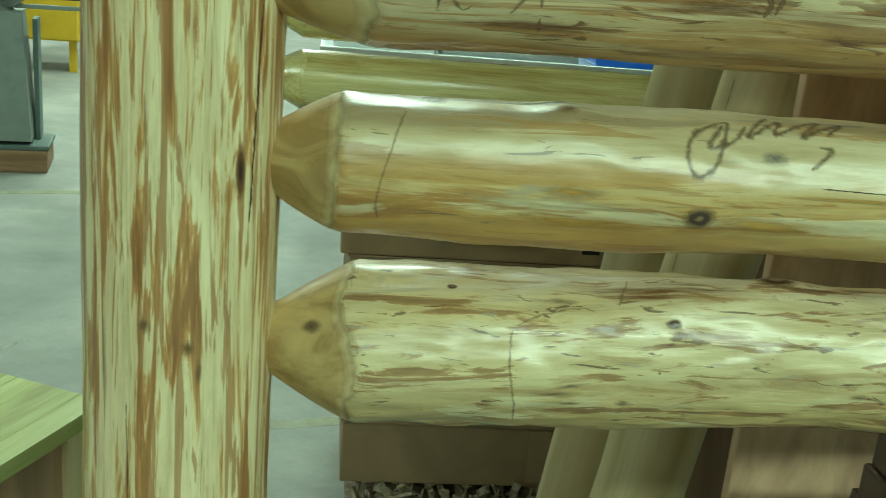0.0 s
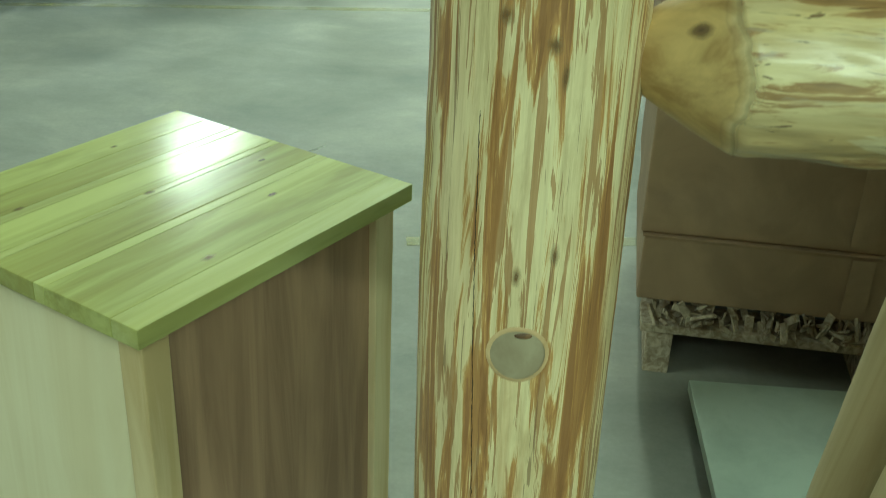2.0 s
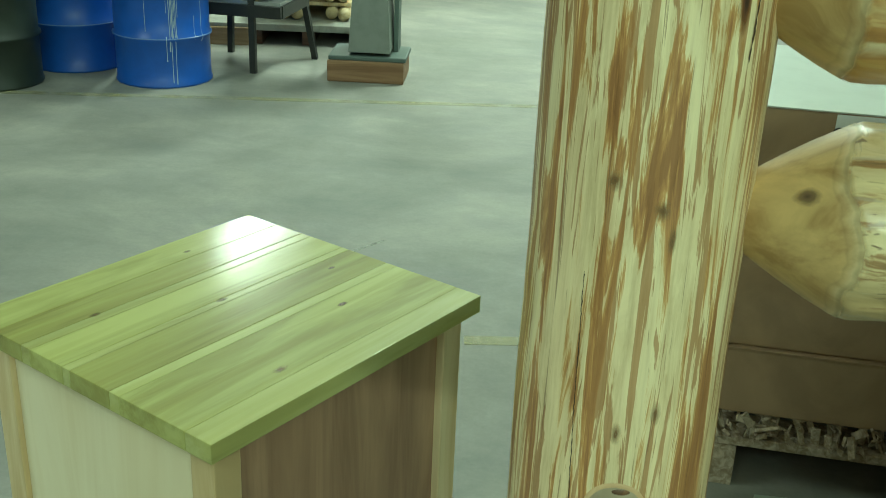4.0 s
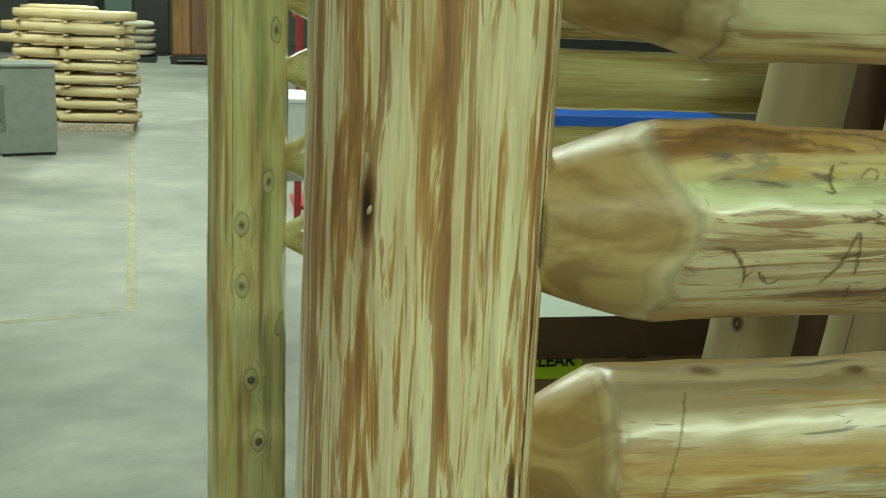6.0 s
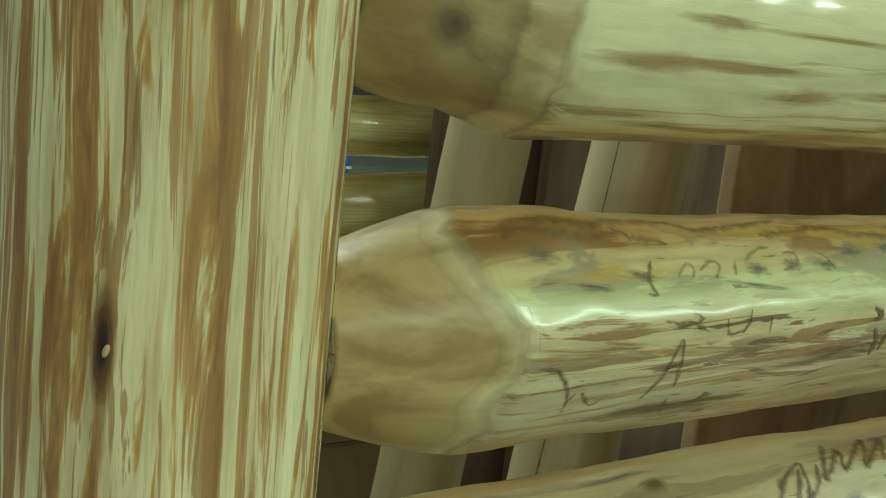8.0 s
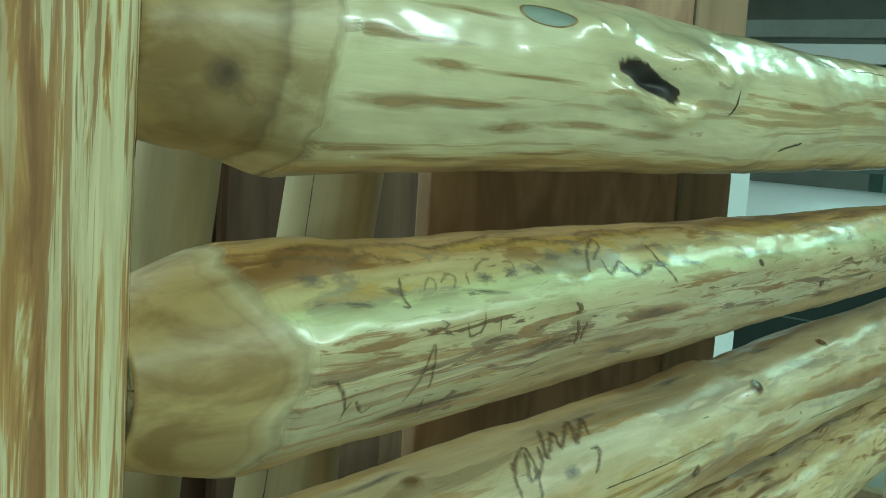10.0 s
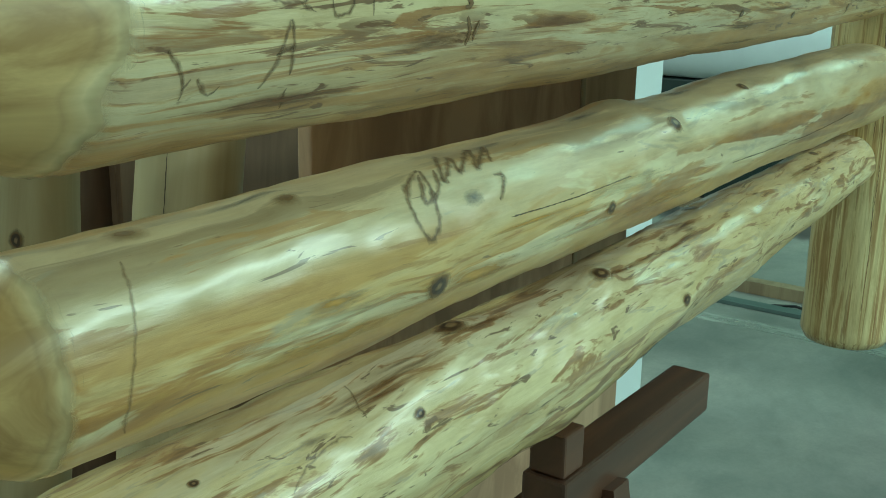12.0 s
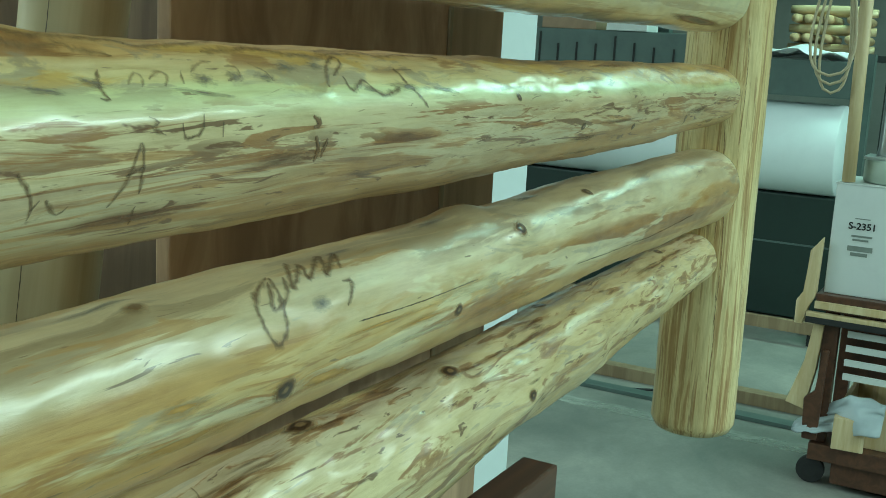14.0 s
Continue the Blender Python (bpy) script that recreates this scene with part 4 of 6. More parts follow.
for z_, a_, u_, w_ in ((0.286, -128, 0.020, 0.010), (0.318, -130, 0.016, 0.009), (0.351, -129, 0.018, 0.008), (0.386, -138, 0.022, 0.009), (0.426, -140, 0.016, 0.009), (0.545, -123, 0.045, 0.009), (0.488, -121, 0.022, 0.006), (0.19, -127, 0.024, 0.007), (0.61, -120, 0.04, 0.006), (0.12, -139, 0.020, 0.011), (0.15, -122, 0.03, 0.005), (0.28, -119, 0.05, 0.004)):
    part("smudge", patch(s1, z_, a_, u_, w_, 0.0008, 0.15, 22, 0.0, 8), SMUDGE, r1, "blue-brown smudge", None, True)
for k, (za, zb, a_) in enumerate(((0.12, 0.34, -160), (0.30, 0.52, -153), (0.44, 0.66, -160), (0.10, 0.22, -150))):
    part("smudge", trace(s1, [(za + (zb - za) * i / 6 + 0.008 * math.sin(2.7 * i + k), a_ + 4 * math.sin(1.9 * i + k)) for i in range(7)], 0.0070, 0.0030, 90 + k), FAINT_TRACK, r1, "wavy brown smudge")
for k, tr in enumerate((((0.392, -105), (0.400, -100), (0.392, -98)), ((0.397, -93), (0.403, -83), (0.398, -76)), ((0.413, -90), (0.407, -78)))):
    part("smudge", trace(s1, tr, 0.0056, 0.0014, 97 + k), CRACK_BROWN, r1, "brown smear")
for z_, a_, b_ in ((1.394, -69, 0.010), (0.76, -112, 0.006), (0.95, -80, 0.007), (1.15, -70, 0.007)):
    knot(r1, s1, z_, a_, b_, b_ * 0.7)

rk = random.Random(31)
# bark rests, mostly below and on top, that also paint the rail's shaded sides
for k in range(9):
    z_, a_ = rk.uniform(0.2, 1.6), rk.choice((rk.uniform(-62, -25), rk.uniform(-172, -150), rk.uniform(-85, -50), rk.uniform(-72, -45)))
    part("bark_rest", patch(s1, z_, a_, rk.uniform(0.07, 0.16), rk.uniform(0.004, 0.011), 0.0009, rk.uniform(-0.02, 0.03), 30, 0.0, 10), BARK_REST, r1, "brown bark rest with painted shading", None, True)

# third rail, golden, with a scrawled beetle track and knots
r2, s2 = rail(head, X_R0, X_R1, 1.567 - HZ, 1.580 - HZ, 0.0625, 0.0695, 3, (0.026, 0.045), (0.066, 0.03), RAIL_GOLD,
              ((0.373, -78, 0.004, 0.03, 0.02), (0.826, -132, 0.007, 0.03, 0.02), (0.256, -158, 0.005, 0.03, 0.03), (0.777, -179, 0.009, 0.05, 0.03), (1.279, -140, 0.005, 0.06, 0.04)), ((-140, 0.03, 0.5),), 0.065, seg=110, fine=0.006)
for k, tr in enumerate((((0.398, -157), (0.368, -144), (0.358, -125), (0.366, -109), (0.382, -116), (0.390, -132), (0.395, -146), (0.399, -156)), ((0.393, -152), (0.378, -132), (0.401, -138), (0.414, -153)),
                        ((0.439, -168), (0.413, -142), (0.447, -160), (0.439, -145), (0.487, -168), (0.464, -145), (0.507, -165), (0.487, -147)), ((0.478, -137), (0.490, -134), (0.469, -119)))):
    part("beetle_track", trace(s2, tr, 0.0052, 0.0010, 40 + k), TRACK, r2, "scrawled brown beetle track")
part("blue_stain", patch(s2, 0.436, -126, 0.020, 0.011, 0.0008), BLUE_STAIN, r2, "blue-grey stain", None, True)
part("crack", trace(s2, ((0.118, -149), (0.111, -132), (0.106, -116), (0.099, -94), (0.095, -73), (0.098, -58)), 0.0024, 0.0012, 3), FAINT_TRACK, r2, "brown check round the rail")
part("crack", trace(s2, ((0.478, -105), (0.581, -102), (0.705, -102)), 0.0009, 0.0006, 4), CRACK_DARK, r2, "fine dark crack")
part("crack", trace(s2, ((0.984, -75), (1.23, -70), (1.476, -76)), 0.0012, 0.0006, 5), CRACK_DARK, r2, "fine dark crack")
for z_, a_, b_ in ((0.826, -132, 0.012), (0.373, -78, 0.013), (0.665, -81, 0.008), (1.078, -151, 0.010), (0.78, -179, 0.006), (0.256, -158, 0.010), (0.141, -171, 0.012)):
    knot(r2, s2, z_, a_, b_ * 1.1, b_ * 0.8, a_ > -155)

for z_, a_, u_, w_ in ((0.236, -172, 0.05, 0.006), (0.512, -166, 0.04, 0.005), (0.689, -170, 0.06, 0.007), (0.935, -172, 0.05, 0.006)):
    part("blue_stain", patch(s2, z_, a_, u_, w_, 0.0005, 0.02, 20, 0.0, 5), BLUE_STAIN, r2, "blue-grey stain", None, True)

for z_, a_, u_, w_ in ((0.43, -72, 0.11, 0.016), (0.27, -66, 0.12, 0.014), (0.60, -86, 0.10, 0.008), (0.80, -68, 0.16, 0.014), (0.26, -92, 0.05, 0.010), (0.52, -97, 0.12, 0.004)):
    part("golden_patch", patch(s2, z_, a_, u_, w_, 0.0009, 0.01, 32, 0.0, 12), GOLDEN, r2, "golden-brown patch", None, True)
for z_, a_, u_, w_ in ((0.25, -82, 0.12, 0.009), (0.60, -74, 0.12, 0.006), (0.70, -97, 0.12, 0.010)):
    part("cream_patch", patch(s2, z_, a_, u_, w_, 0.0011, 0.02, 32, 0.0, 12), CREAM_FACE, r2, "smooth cream patch", None, True)

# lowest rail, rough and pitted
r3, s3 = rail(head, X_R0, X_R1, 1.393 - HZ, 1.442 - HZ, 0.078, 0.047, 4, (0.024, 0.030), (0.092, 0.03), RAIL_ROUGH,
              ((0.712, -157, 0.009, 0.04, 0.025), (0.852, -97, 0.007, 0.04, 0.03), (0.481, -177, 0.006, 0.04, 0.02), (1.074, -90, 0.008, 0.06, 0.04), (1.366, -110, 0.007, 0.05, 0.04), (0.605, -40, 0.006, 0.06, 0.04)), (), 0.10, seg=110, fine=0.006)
for z_, a_, b_ in ((0.373, -132, 0.006), (0.712, -157, 0.014), (0.852, -97, 0.010), (0.481, -177, 0.016), (1.045, 166, 0.012), (1.506, -177, 0.010), (0.173, -158, 0.004)):
    knot(r3, s3, z_, a_, b_ * 1.2, b_ * 0.75)
for k, tr in enumerate((((0.338, -173), (0.324, -145)), ((0.231, -128), (0.254, -137), (0.289, -142), (0.301, -139)), ((0.225, -124), (0.223, -98), (0.23, -70), (0.233, -48)))):
    part("crack", trace(s3, tr, 0.0022, 0.0016, 60 + k), FAINT_TRACK, r3, "dark check in the wood")
rp = random.Random(77)
for k in range(22):
    z_, a_ = rp.uniform(0.15, 1.65), rp.uniform(-170, -60)
    part("pit", patch(s3, z_, a_, rp.uniform(0.014, 0.040), rp.uniform(0.003, 0.007), 0.0005, rp.uniform(-0.12, 0.12), 12), TORN, r3, "brown torn pit", None, True)

# more bark rests below and above, deepening the painted shading of this rail
for k in range(14):
    z_, a_ = rk.uniform(0.3, 1.6), rk.choice((rk.uniform(-60, -30), rk.uniform(-170, -150)))
    part("bark_rest", patch(s3, z_, a_, rk.uniform(0.06, 0.13), rk.uniform(0.004, 0.010), 0.0009, rk.uniform(-0.02, 0.03), 30, 0.0, 10), BARK_REST, r3, "brown bark rest with painted shading", None, True)
# knots in the smooth ends
t0 = lambda z, a, lift=0.0: s0(z, a, lift + 0.0012)
t3 = lambda z, a, lift=0.0: s3(z, a, lift + 0.0012)
part("knot", patch(t0, 0.045, -75, 0.018, 0.016, 0.0006), KNOT_BIG, r0, "brown knot in the tenon", None, True)
part("knot_tail", patch(t0, 0.062, -64, 0.020, 0.010, 0.0004, 0.7), STAIN, r0, "brown streak trailing from the knot", None, True)
part("knot", patch(t3, 0.048, -125, 0.012, 0.008, 0.0006), KNOT_BIG, r3, "brown knot in the tenon", None, True)

beam = thing("support_trestle", "dark brown wooden trestle carrying the headboard's lowest rail", "trestle", 0.65, 0.97, 0)
part("beam", a_box(-0.04, -0.025, 1.24, 0.33, 0.025, 1.29, 0.004), DARK_WOOD, beam)
part("wedge", a_box(-0.035, -0.02, 1.291, 0.005, 0.02, 1.336, 0.003), DARK_WOOD, beam)
for sx in (-0.02, 0.06):
    for sy in (-1, 1):
        part("leg", tube_path([(sx, sy * 0.02, 1.25), (sx, sy * 0.22, 0.0)], 0.025, 4), DARK_WOOD, beam)

# ---------------------------------------------------------------- the second log headboard behind it
back = thing("log_headboard", "fresh greenish peeled-log headboard standing behind another", "headboard", -0.16, 2.39, 0.0)
bskin = log_surface(2.2, 0.083, 0.073, 21, 0.04, 0.012, 0.012, [(kz, ka, 0.008, 0.028, 0.022) for kz, ka in ((1.44, -98), (1.32, -97), (1.13, -85), (1.0, -75), (1.24, -38))] + [(1.38, -98, -0.004, 0.02, 0.03), (1.22, -70, -0.005, 0.04, 0.03), (1.62, -60, -0.006, 0.06, 0.03)])
bpost = part("post", skin_mesh(bskin, 2.2, 36, 0.02), GREEN_LOG, back, "", pose(0, 0, 0), True)
for kz, ka in ((1.44, -98), (1.32, -97), (1.13, -85), (1.0, -75), (1.52, -60), (1.8, -48)):
    part("knot_collar", patch(bskin, kz, ka, 0.030, 0.018, 0.0007, 0.0, 22, 0.0, 5), COLLAR, bpost, "pale swollen collar round a knot", None, True)
    knot(bpost, lambda z, a, lift=0.0: bskin(z, a, lift + 0.0008), kz, ka, 0.009, 0.008, kz < 1.2)
for kz, ka, side in ((1.44, -98, -17), (1.44, -98, 18), (1.32, -97, -15), (1.32, -97, 14), (1.13, -85, 14), (1.0, -75, 13)):
    part("crack", trace(bskin, ((kz + 0.04, ka + side * 0.6), (kz + 0.02, ka + side), (kz - 0.01, ka + side * 1.1), (kz - 0.035, ka + side * 0.7), (kz - 0.055, ka + side * 1.1)), 0.0016, 0.0010, int(kz * 50)), FAINT_TRACK, bpost, "curved check beside a knot")
part("bark_rest", patch(bskin, 1.235, -40, 0.032, 0.014, 0.0009, 0.2, 20, 0.0, 5), COLLAR, bpost, "torn branch stub", None, True)
for z_, a_, u_, w_ in ((1.75, -75, 0.3, 0.022), (1.45, -62, 0.22, 0.02), (1.1, -60, 0.25, 0.02), (1.9, -95, 0.15, 0.014)):
    part("green_streak", patch(bskin, z_, a_, u_, w_, 0.0005, 0.0, 24, 0.0, 8), GREEN_TINT, bpost, "greenish sapwood streak", None, True)
part("crack", trace(bskin, ((2.1, -112), (1.7, -113), (1.3, -111)), 0.001, 0.0006, 8), CRACK_DARK, bpost, "fine dark crack")
for z_, a_, u_, w_ in ((1.75, -138, 0.45, 0.022), (1.2, -140, 0.5, 0.022), (1.5, -122, 0.3, 0.008), (1.35, -70, 0.3, 0.010), (1.0, -100, 0.25, 0.012)):
    part("stain", patch(bskin, z_, a_, u_, w_, 0.0008, 0, 24, 0.0, 8), STAIN, bpost, "tan-brown stain along the post", None, True)
part("post", log_mesh(2.2, 0.085, 0.072, 22, 0.04, 0.012, 32, 0.02), GREEN_LOG, back, "", pose(1.75, 0, 0), True)
for zz, sd, rr in ((1.86, 31, 0.06), (1.725, 32, 0.062), (1.56, 33, 0.07), (1.40, 34, 0.066)):
    rail(back, 0.06, 1.69, zz, zz, rr, rr * 0.95, sd, (0.012, 0.012), (0.10, 0.10), RAIL_ROUGH if sd == 31 else GREEN_LOG, seg=28, bulge=0.03, tenon=GREEN_LOG)

# ---------------------------------------------------------------- two loose poles leaning behind the headboard
for base_x, base_y, tilt, sd, marks in ((0.475, 1.82, 7.0, 41, ((1.30, -140),)), (0.420, 1.495, 9.0, 42, ((0.62, -60),))):
    pskin2 = log_surface(2.05, 0.070, 0.062, sd, 0.04, 0.01, 0.012, ((1.3, -60, 0.005, 0.04, 0.03),))
    pole = thing("log_pole", "pale peeled pine pole leaning, its foot on a low board", "log pole", 0, 0, 0, 0, "leaning poles")
    pole.matrix_world = Matrix.Translation((base_x, base_y, 0.106)) @ pose(0, 0, 0, 0, tilt, 0)
    part("shaft", skin_mesh(pskin2, 2.05, 36, 0.02), POLE_WOOD, pole, "", None, True)
    for kz, ka in marks:
        knot(pole, pskin2, kz, ka, 0.014, 0.010)
    if sd == 42:
        part("crack", trace(pskin2, ((1.9, -160), (1.76, -159), (1.60, -157)), 0.0013, 0.0006, sd), CRACK_DARK, pole, "dark drying crack")
        part("crack", trace(pskin2, ((1.50, -158), (1.38, -157), (1.22, -159)), 0.0013, 0.0006, sd + 1), CRACK_DARK, pole, "dark drying crack")

# ---------------------------------------------------------------- brown plywood panels
for i, (xa, xb, yy) in enumerate(((0.84, 1.16, 2.235), (1.08, 1.60, 2.20), (1.52, 2.06, 2.24), (1.98, 2.70, 2.205))):
    p = thing("plywood_panel", "brown-stained plywood panel standing on edge", "panel", xa, yy, 0, 0, "plywood panels")
    part("sheet", a_box(0, 0, 0, xb - xa, 0.018, 2.16, 0.003), PLY_BROWN, p)
    part("edge_batten", a_box(0.0, -0.016, 0, 0.035, -0.0005, 2.16, 0.003), PLY_BROWN, p)
near = thing("plywood_panel", "tall brown plywood panel standing close behind the headboard", "panel", 0.59, 1.25, 0, 0, "plywood panels")
part("sheet", a_box(0, 0, 0, 0.588, 0.02, 2.42, 0.003), PLY_RED, near)
part("sheet", a_box(0.599, 0.002, 0, 0.78, 0.022, 2.42, 0.003), PLY_TAN, near, "lighter brown side sheet")
part("joint_strip", a_box(0.5885, -0.003, 0, 0.5985, 0.018, 2.42, 0.002), PINE_DULL, near, "pale strip in the joint")
part("back_batten", a_box(0.02, 0.0225, 0.1, 0.76, 0.05, 0.18, 0.003), PLY_BROWN, near)
part("back_batten", a_box(0.02, 0.0225, 2.1, 0.76, 0.05, 2.18, 0.003), PLY_BROWN, near)

foam = thing("foam_board", "tall narrow white foam board standing on end", "foam board", 3.105, 2.10, 0)
part("board", a_box(0, 0, 0, 0.30, 0.03, 2.06, 0.004), WHITE, foam)

# ---------------------------------------------------------------- cartons on a pallet
pal = thing("pallet", "rough weathered wooden pallet covered with bark chips", "pallet", 0.16, 2.72, 0)
for k in range(5):
    part("deck_board", a_box(0.0, 0.02 + 0.2 * k, 0.125, 1.25, 0.15 + 0.2 * k, 0.15, 0.004), BARK, pal)
for k in range(3):
    part("bearer", a_box(0.02 + 0.57 * k, 0.02, 0.0, 0.09 + 0.57 * k, 0.98, 0.124, 0.004), BARK, pal)
rc = random.Random(5)
chips = bmesh.new()
for k in range(190):
    s = rc.uniform(0.008, 0.034)
    box(chips, -s, -s * 0.35, -s * 0.13, s, s * 0.3, s * 0.13, 0, pose(0.16 + rc.uniform(0.03, 1.2), 2.72 + rc.uniform(0.01, 0.08), 0.153 + rc.uniform(0, 0.055), rc.uniform(0, 360), rc.uniform(0, 360), rc.uniform(0, 360)))
tagged(part("bark_chips", chips, BARK), "loose bark chips lying on the pallet", "bark chips", "", "stuff")


def carton(x0, y0, z0, x1, y1, z1, label, mat=None, top=None):
    c = thing("carton", label, "cardboard box", x0, y0, z0, 0, "cartons")
    part("body", a_box(0, 0, 0, x1 - x0, y1 - y0, z1 - z0 - 0.004, 0.006), mat or CARDBOARD, c)
    part("lid", a_box(-0.004, -0.004, z1 - z0 - 0.004, x1 - x0 + 0.004, y1 - y0 + 0.004, z1 - z0, 0.001), top or CARDBOARD, c)
    part("tape", a_box((x1 - x0) / 2 - 0.03, -0.0062, 0.02, (x1 - x0) / 2 + 0.03, -0.0042, z1 - z0 - 0.01), CARDBOARD, c)
    return c


carton(0.14, 2.76, 0.215, 1.25, 3.45, 0.405, "flat brown cardboard carton lying on the pallet")
carton(0.13, 2.77, 0.407, 1.24, 3.45, 0.885, "brown cardboard carton in a stack")
lidbox = carton(0.105, 2.765, 0.887, 1.25, 3.50, 1.04, "flat brown carton with pale top, folded-up flap and paper labels", None, CARTON_TOP)


def text_bm(body, size, depth=0.0008):
    cu = bpy.data.curves.new("lettering", "FONT")
    cu.body, cu.size, cu.extrude, cu.align_x, cu.align_y = body, size, depth, "CENTER", "CENTER"
    cu.offset = 0.02 * size
    tmp = bpy.data.objects.new("lettering", cu)
    me = bpy.data.meshes.new_from_object(tmp)
    bm = bmesh.new()
    bm.from_mesh(me)
    bpy.data.objects.remove(tmp)
    return bm


for nm, xa, xb, mat, word in (("label", 0.352, 0.515, LABEL_WHITE, "CUSTOM"), ("label", 0.518, 0.686, LABEL_LIME, "CLEAR")):
    lb = part(nm, a_box(0, -0.002, 0, xb - xa, -0.0005, 0.095), mat, lidbox, "paper label with black lettering", pose(xa - 0.105, -0.006, 0.052))
    part("lettering", text_bm(word, 0.043), INK, lb, "", pose((xb - xa) / 2, -0.003, 0.047, 90, 0, 0))

part("front_flap", a_box(0.412, -0.017, 0.107, 1.145, -0.0125, 0.218, 0.002), FLAP_BROWN, lidbox, "dark brown flap folded up along the front")
rw = random.Random(3)
for row in range(3):
    xx = 0.745
    while xx < 1.1:
        wd = rw.uniform(0.025, 0.07)
        part("print_bar", a_box(0, -0.0015, 0, wd, -0.0003, rw.uniform(0.008, 0.016)), INK, lidbox, "", pose(xx - 0.105, -0.0062, 0.105 - 0.034 * row + rw.uniform(-0.004, 0.004)))
        xx += wd + rw.uniform(0.012, 0.03)
gb = thing("board", "grey-green sheet of board lying low over the floor", "board", 0.39, 1.40, 0, 5)
part("sheet", a_box(0, 0, 0.07, 0.75, 1.17, 0.10, 0.003), GREEN_BOARD, gb)
part("block", a_box(0.06, 0.08, 0, 0.16, 1.10, 0.069), DARK_WOOD, gb)
part("block", a_box(0.58, 0.08, 0, 0.68, 1.10, 0.069), DARK_WOOD, gb)

# ---------------------------------------------------------------- nightstand
def flat_spot(x, y, z, sx, sy, n=16):
    """A flat mark on a level surface."""
    return patch(lambda u, a, lift=0.0: Vector((x + u, y + a * math.hypot(x, y), z + lift)), 0.0, 0.0, sx, sy, 0.0003, 0.0, n)


NS_R, NS_B, NS_F = Vector((-0.349, 2.042, 0)), Vector((-0.944, 2.273, 0)), Vector((-0.638, 1.426, 0))
ux = (NS_R - NS_F).normalized()
turn_ns = math.degrees(math.atan2(ux.y, ux.x))
ns = thing("nightstand", "pine nightstand with a lacquered plank top and brown plywood side", "nightstand", NS_F.x, NS_F.y, 0, turn_ns)
LW, LD = (NS_R - NS_F).length, (NS_B - NS_R).length
# the narrow pale planks paint the gleaming lines along the seams
cuts = (0.0, 0.09, 0.33, 0.37, 0.53, 0.56, 0.70, 0.74, 0.86, 1.0)
for k, wood in enumerate((PINE_PALE, PINE_TOP, PINE_PALE, PINE_OLIVE, PINE_PALE, PINE_TOP, PINE_PALE, PINE_OLIVE, PINE_TOP)):
    part("top_plank", a_box(0, LD * cuts[k] + 0.0003, 0.765, LW, LD * cuts[k + 1] - 0.0003, 0.80, 0.0018), wood, ns, "", Matrix.Identity(4))
for px, py in ((0.025, 0.025), (LW - 0.080, 0.025), (0.025, LD - 0.080), (LW - 0.080, LD - 0.080)):
    part("corner_post", a_box(px, py, 0, px + 0.0545, py + 0.0545, 0.764, 0.003), PINE_RAW, ns)
part("side_panel", a_box(0.080, 0.042, 0.06, LW - 0.080, 0.052, 0.764), NIGHT_PLY, ns, "brown plywood side panel")
part("side_panel", a_box(0.080, LD - 0.055, 0.06, LW - 0.080, LD - 0.045, 0.764), PLY_BROWN, ns)
part("front_panel", a_box(0.036, 0.080, 0.06, 0.056, LD - 0.080, 0.764, 0.002), CREAM_PANEL, ns, "pale cream front panel")
part("back_panel", a_box(LW - 0.052, 0.080, 0.06, LW - 0.042, LD - 0.080, 0.764), PLY_BROWN, ns)

rn = random.Random(8)
for fx, fy, sz in ((0.33, 0.13, 0.011), (0.70, 0.27, 0.008), (0.50, 0.55, 0.010), (0.86, 0.47, 0.006), (0.22, 0.74, 0.009), (0.66, 0.90, 0.007)):
    part("knot", flat_spot(LW * fx, LD * fy, 0.8006, sz * 1.9, sz), KNOT_PALE if rn.random() < 0.4 else KNOT_EYE, ns, "small dark knot in the plank")
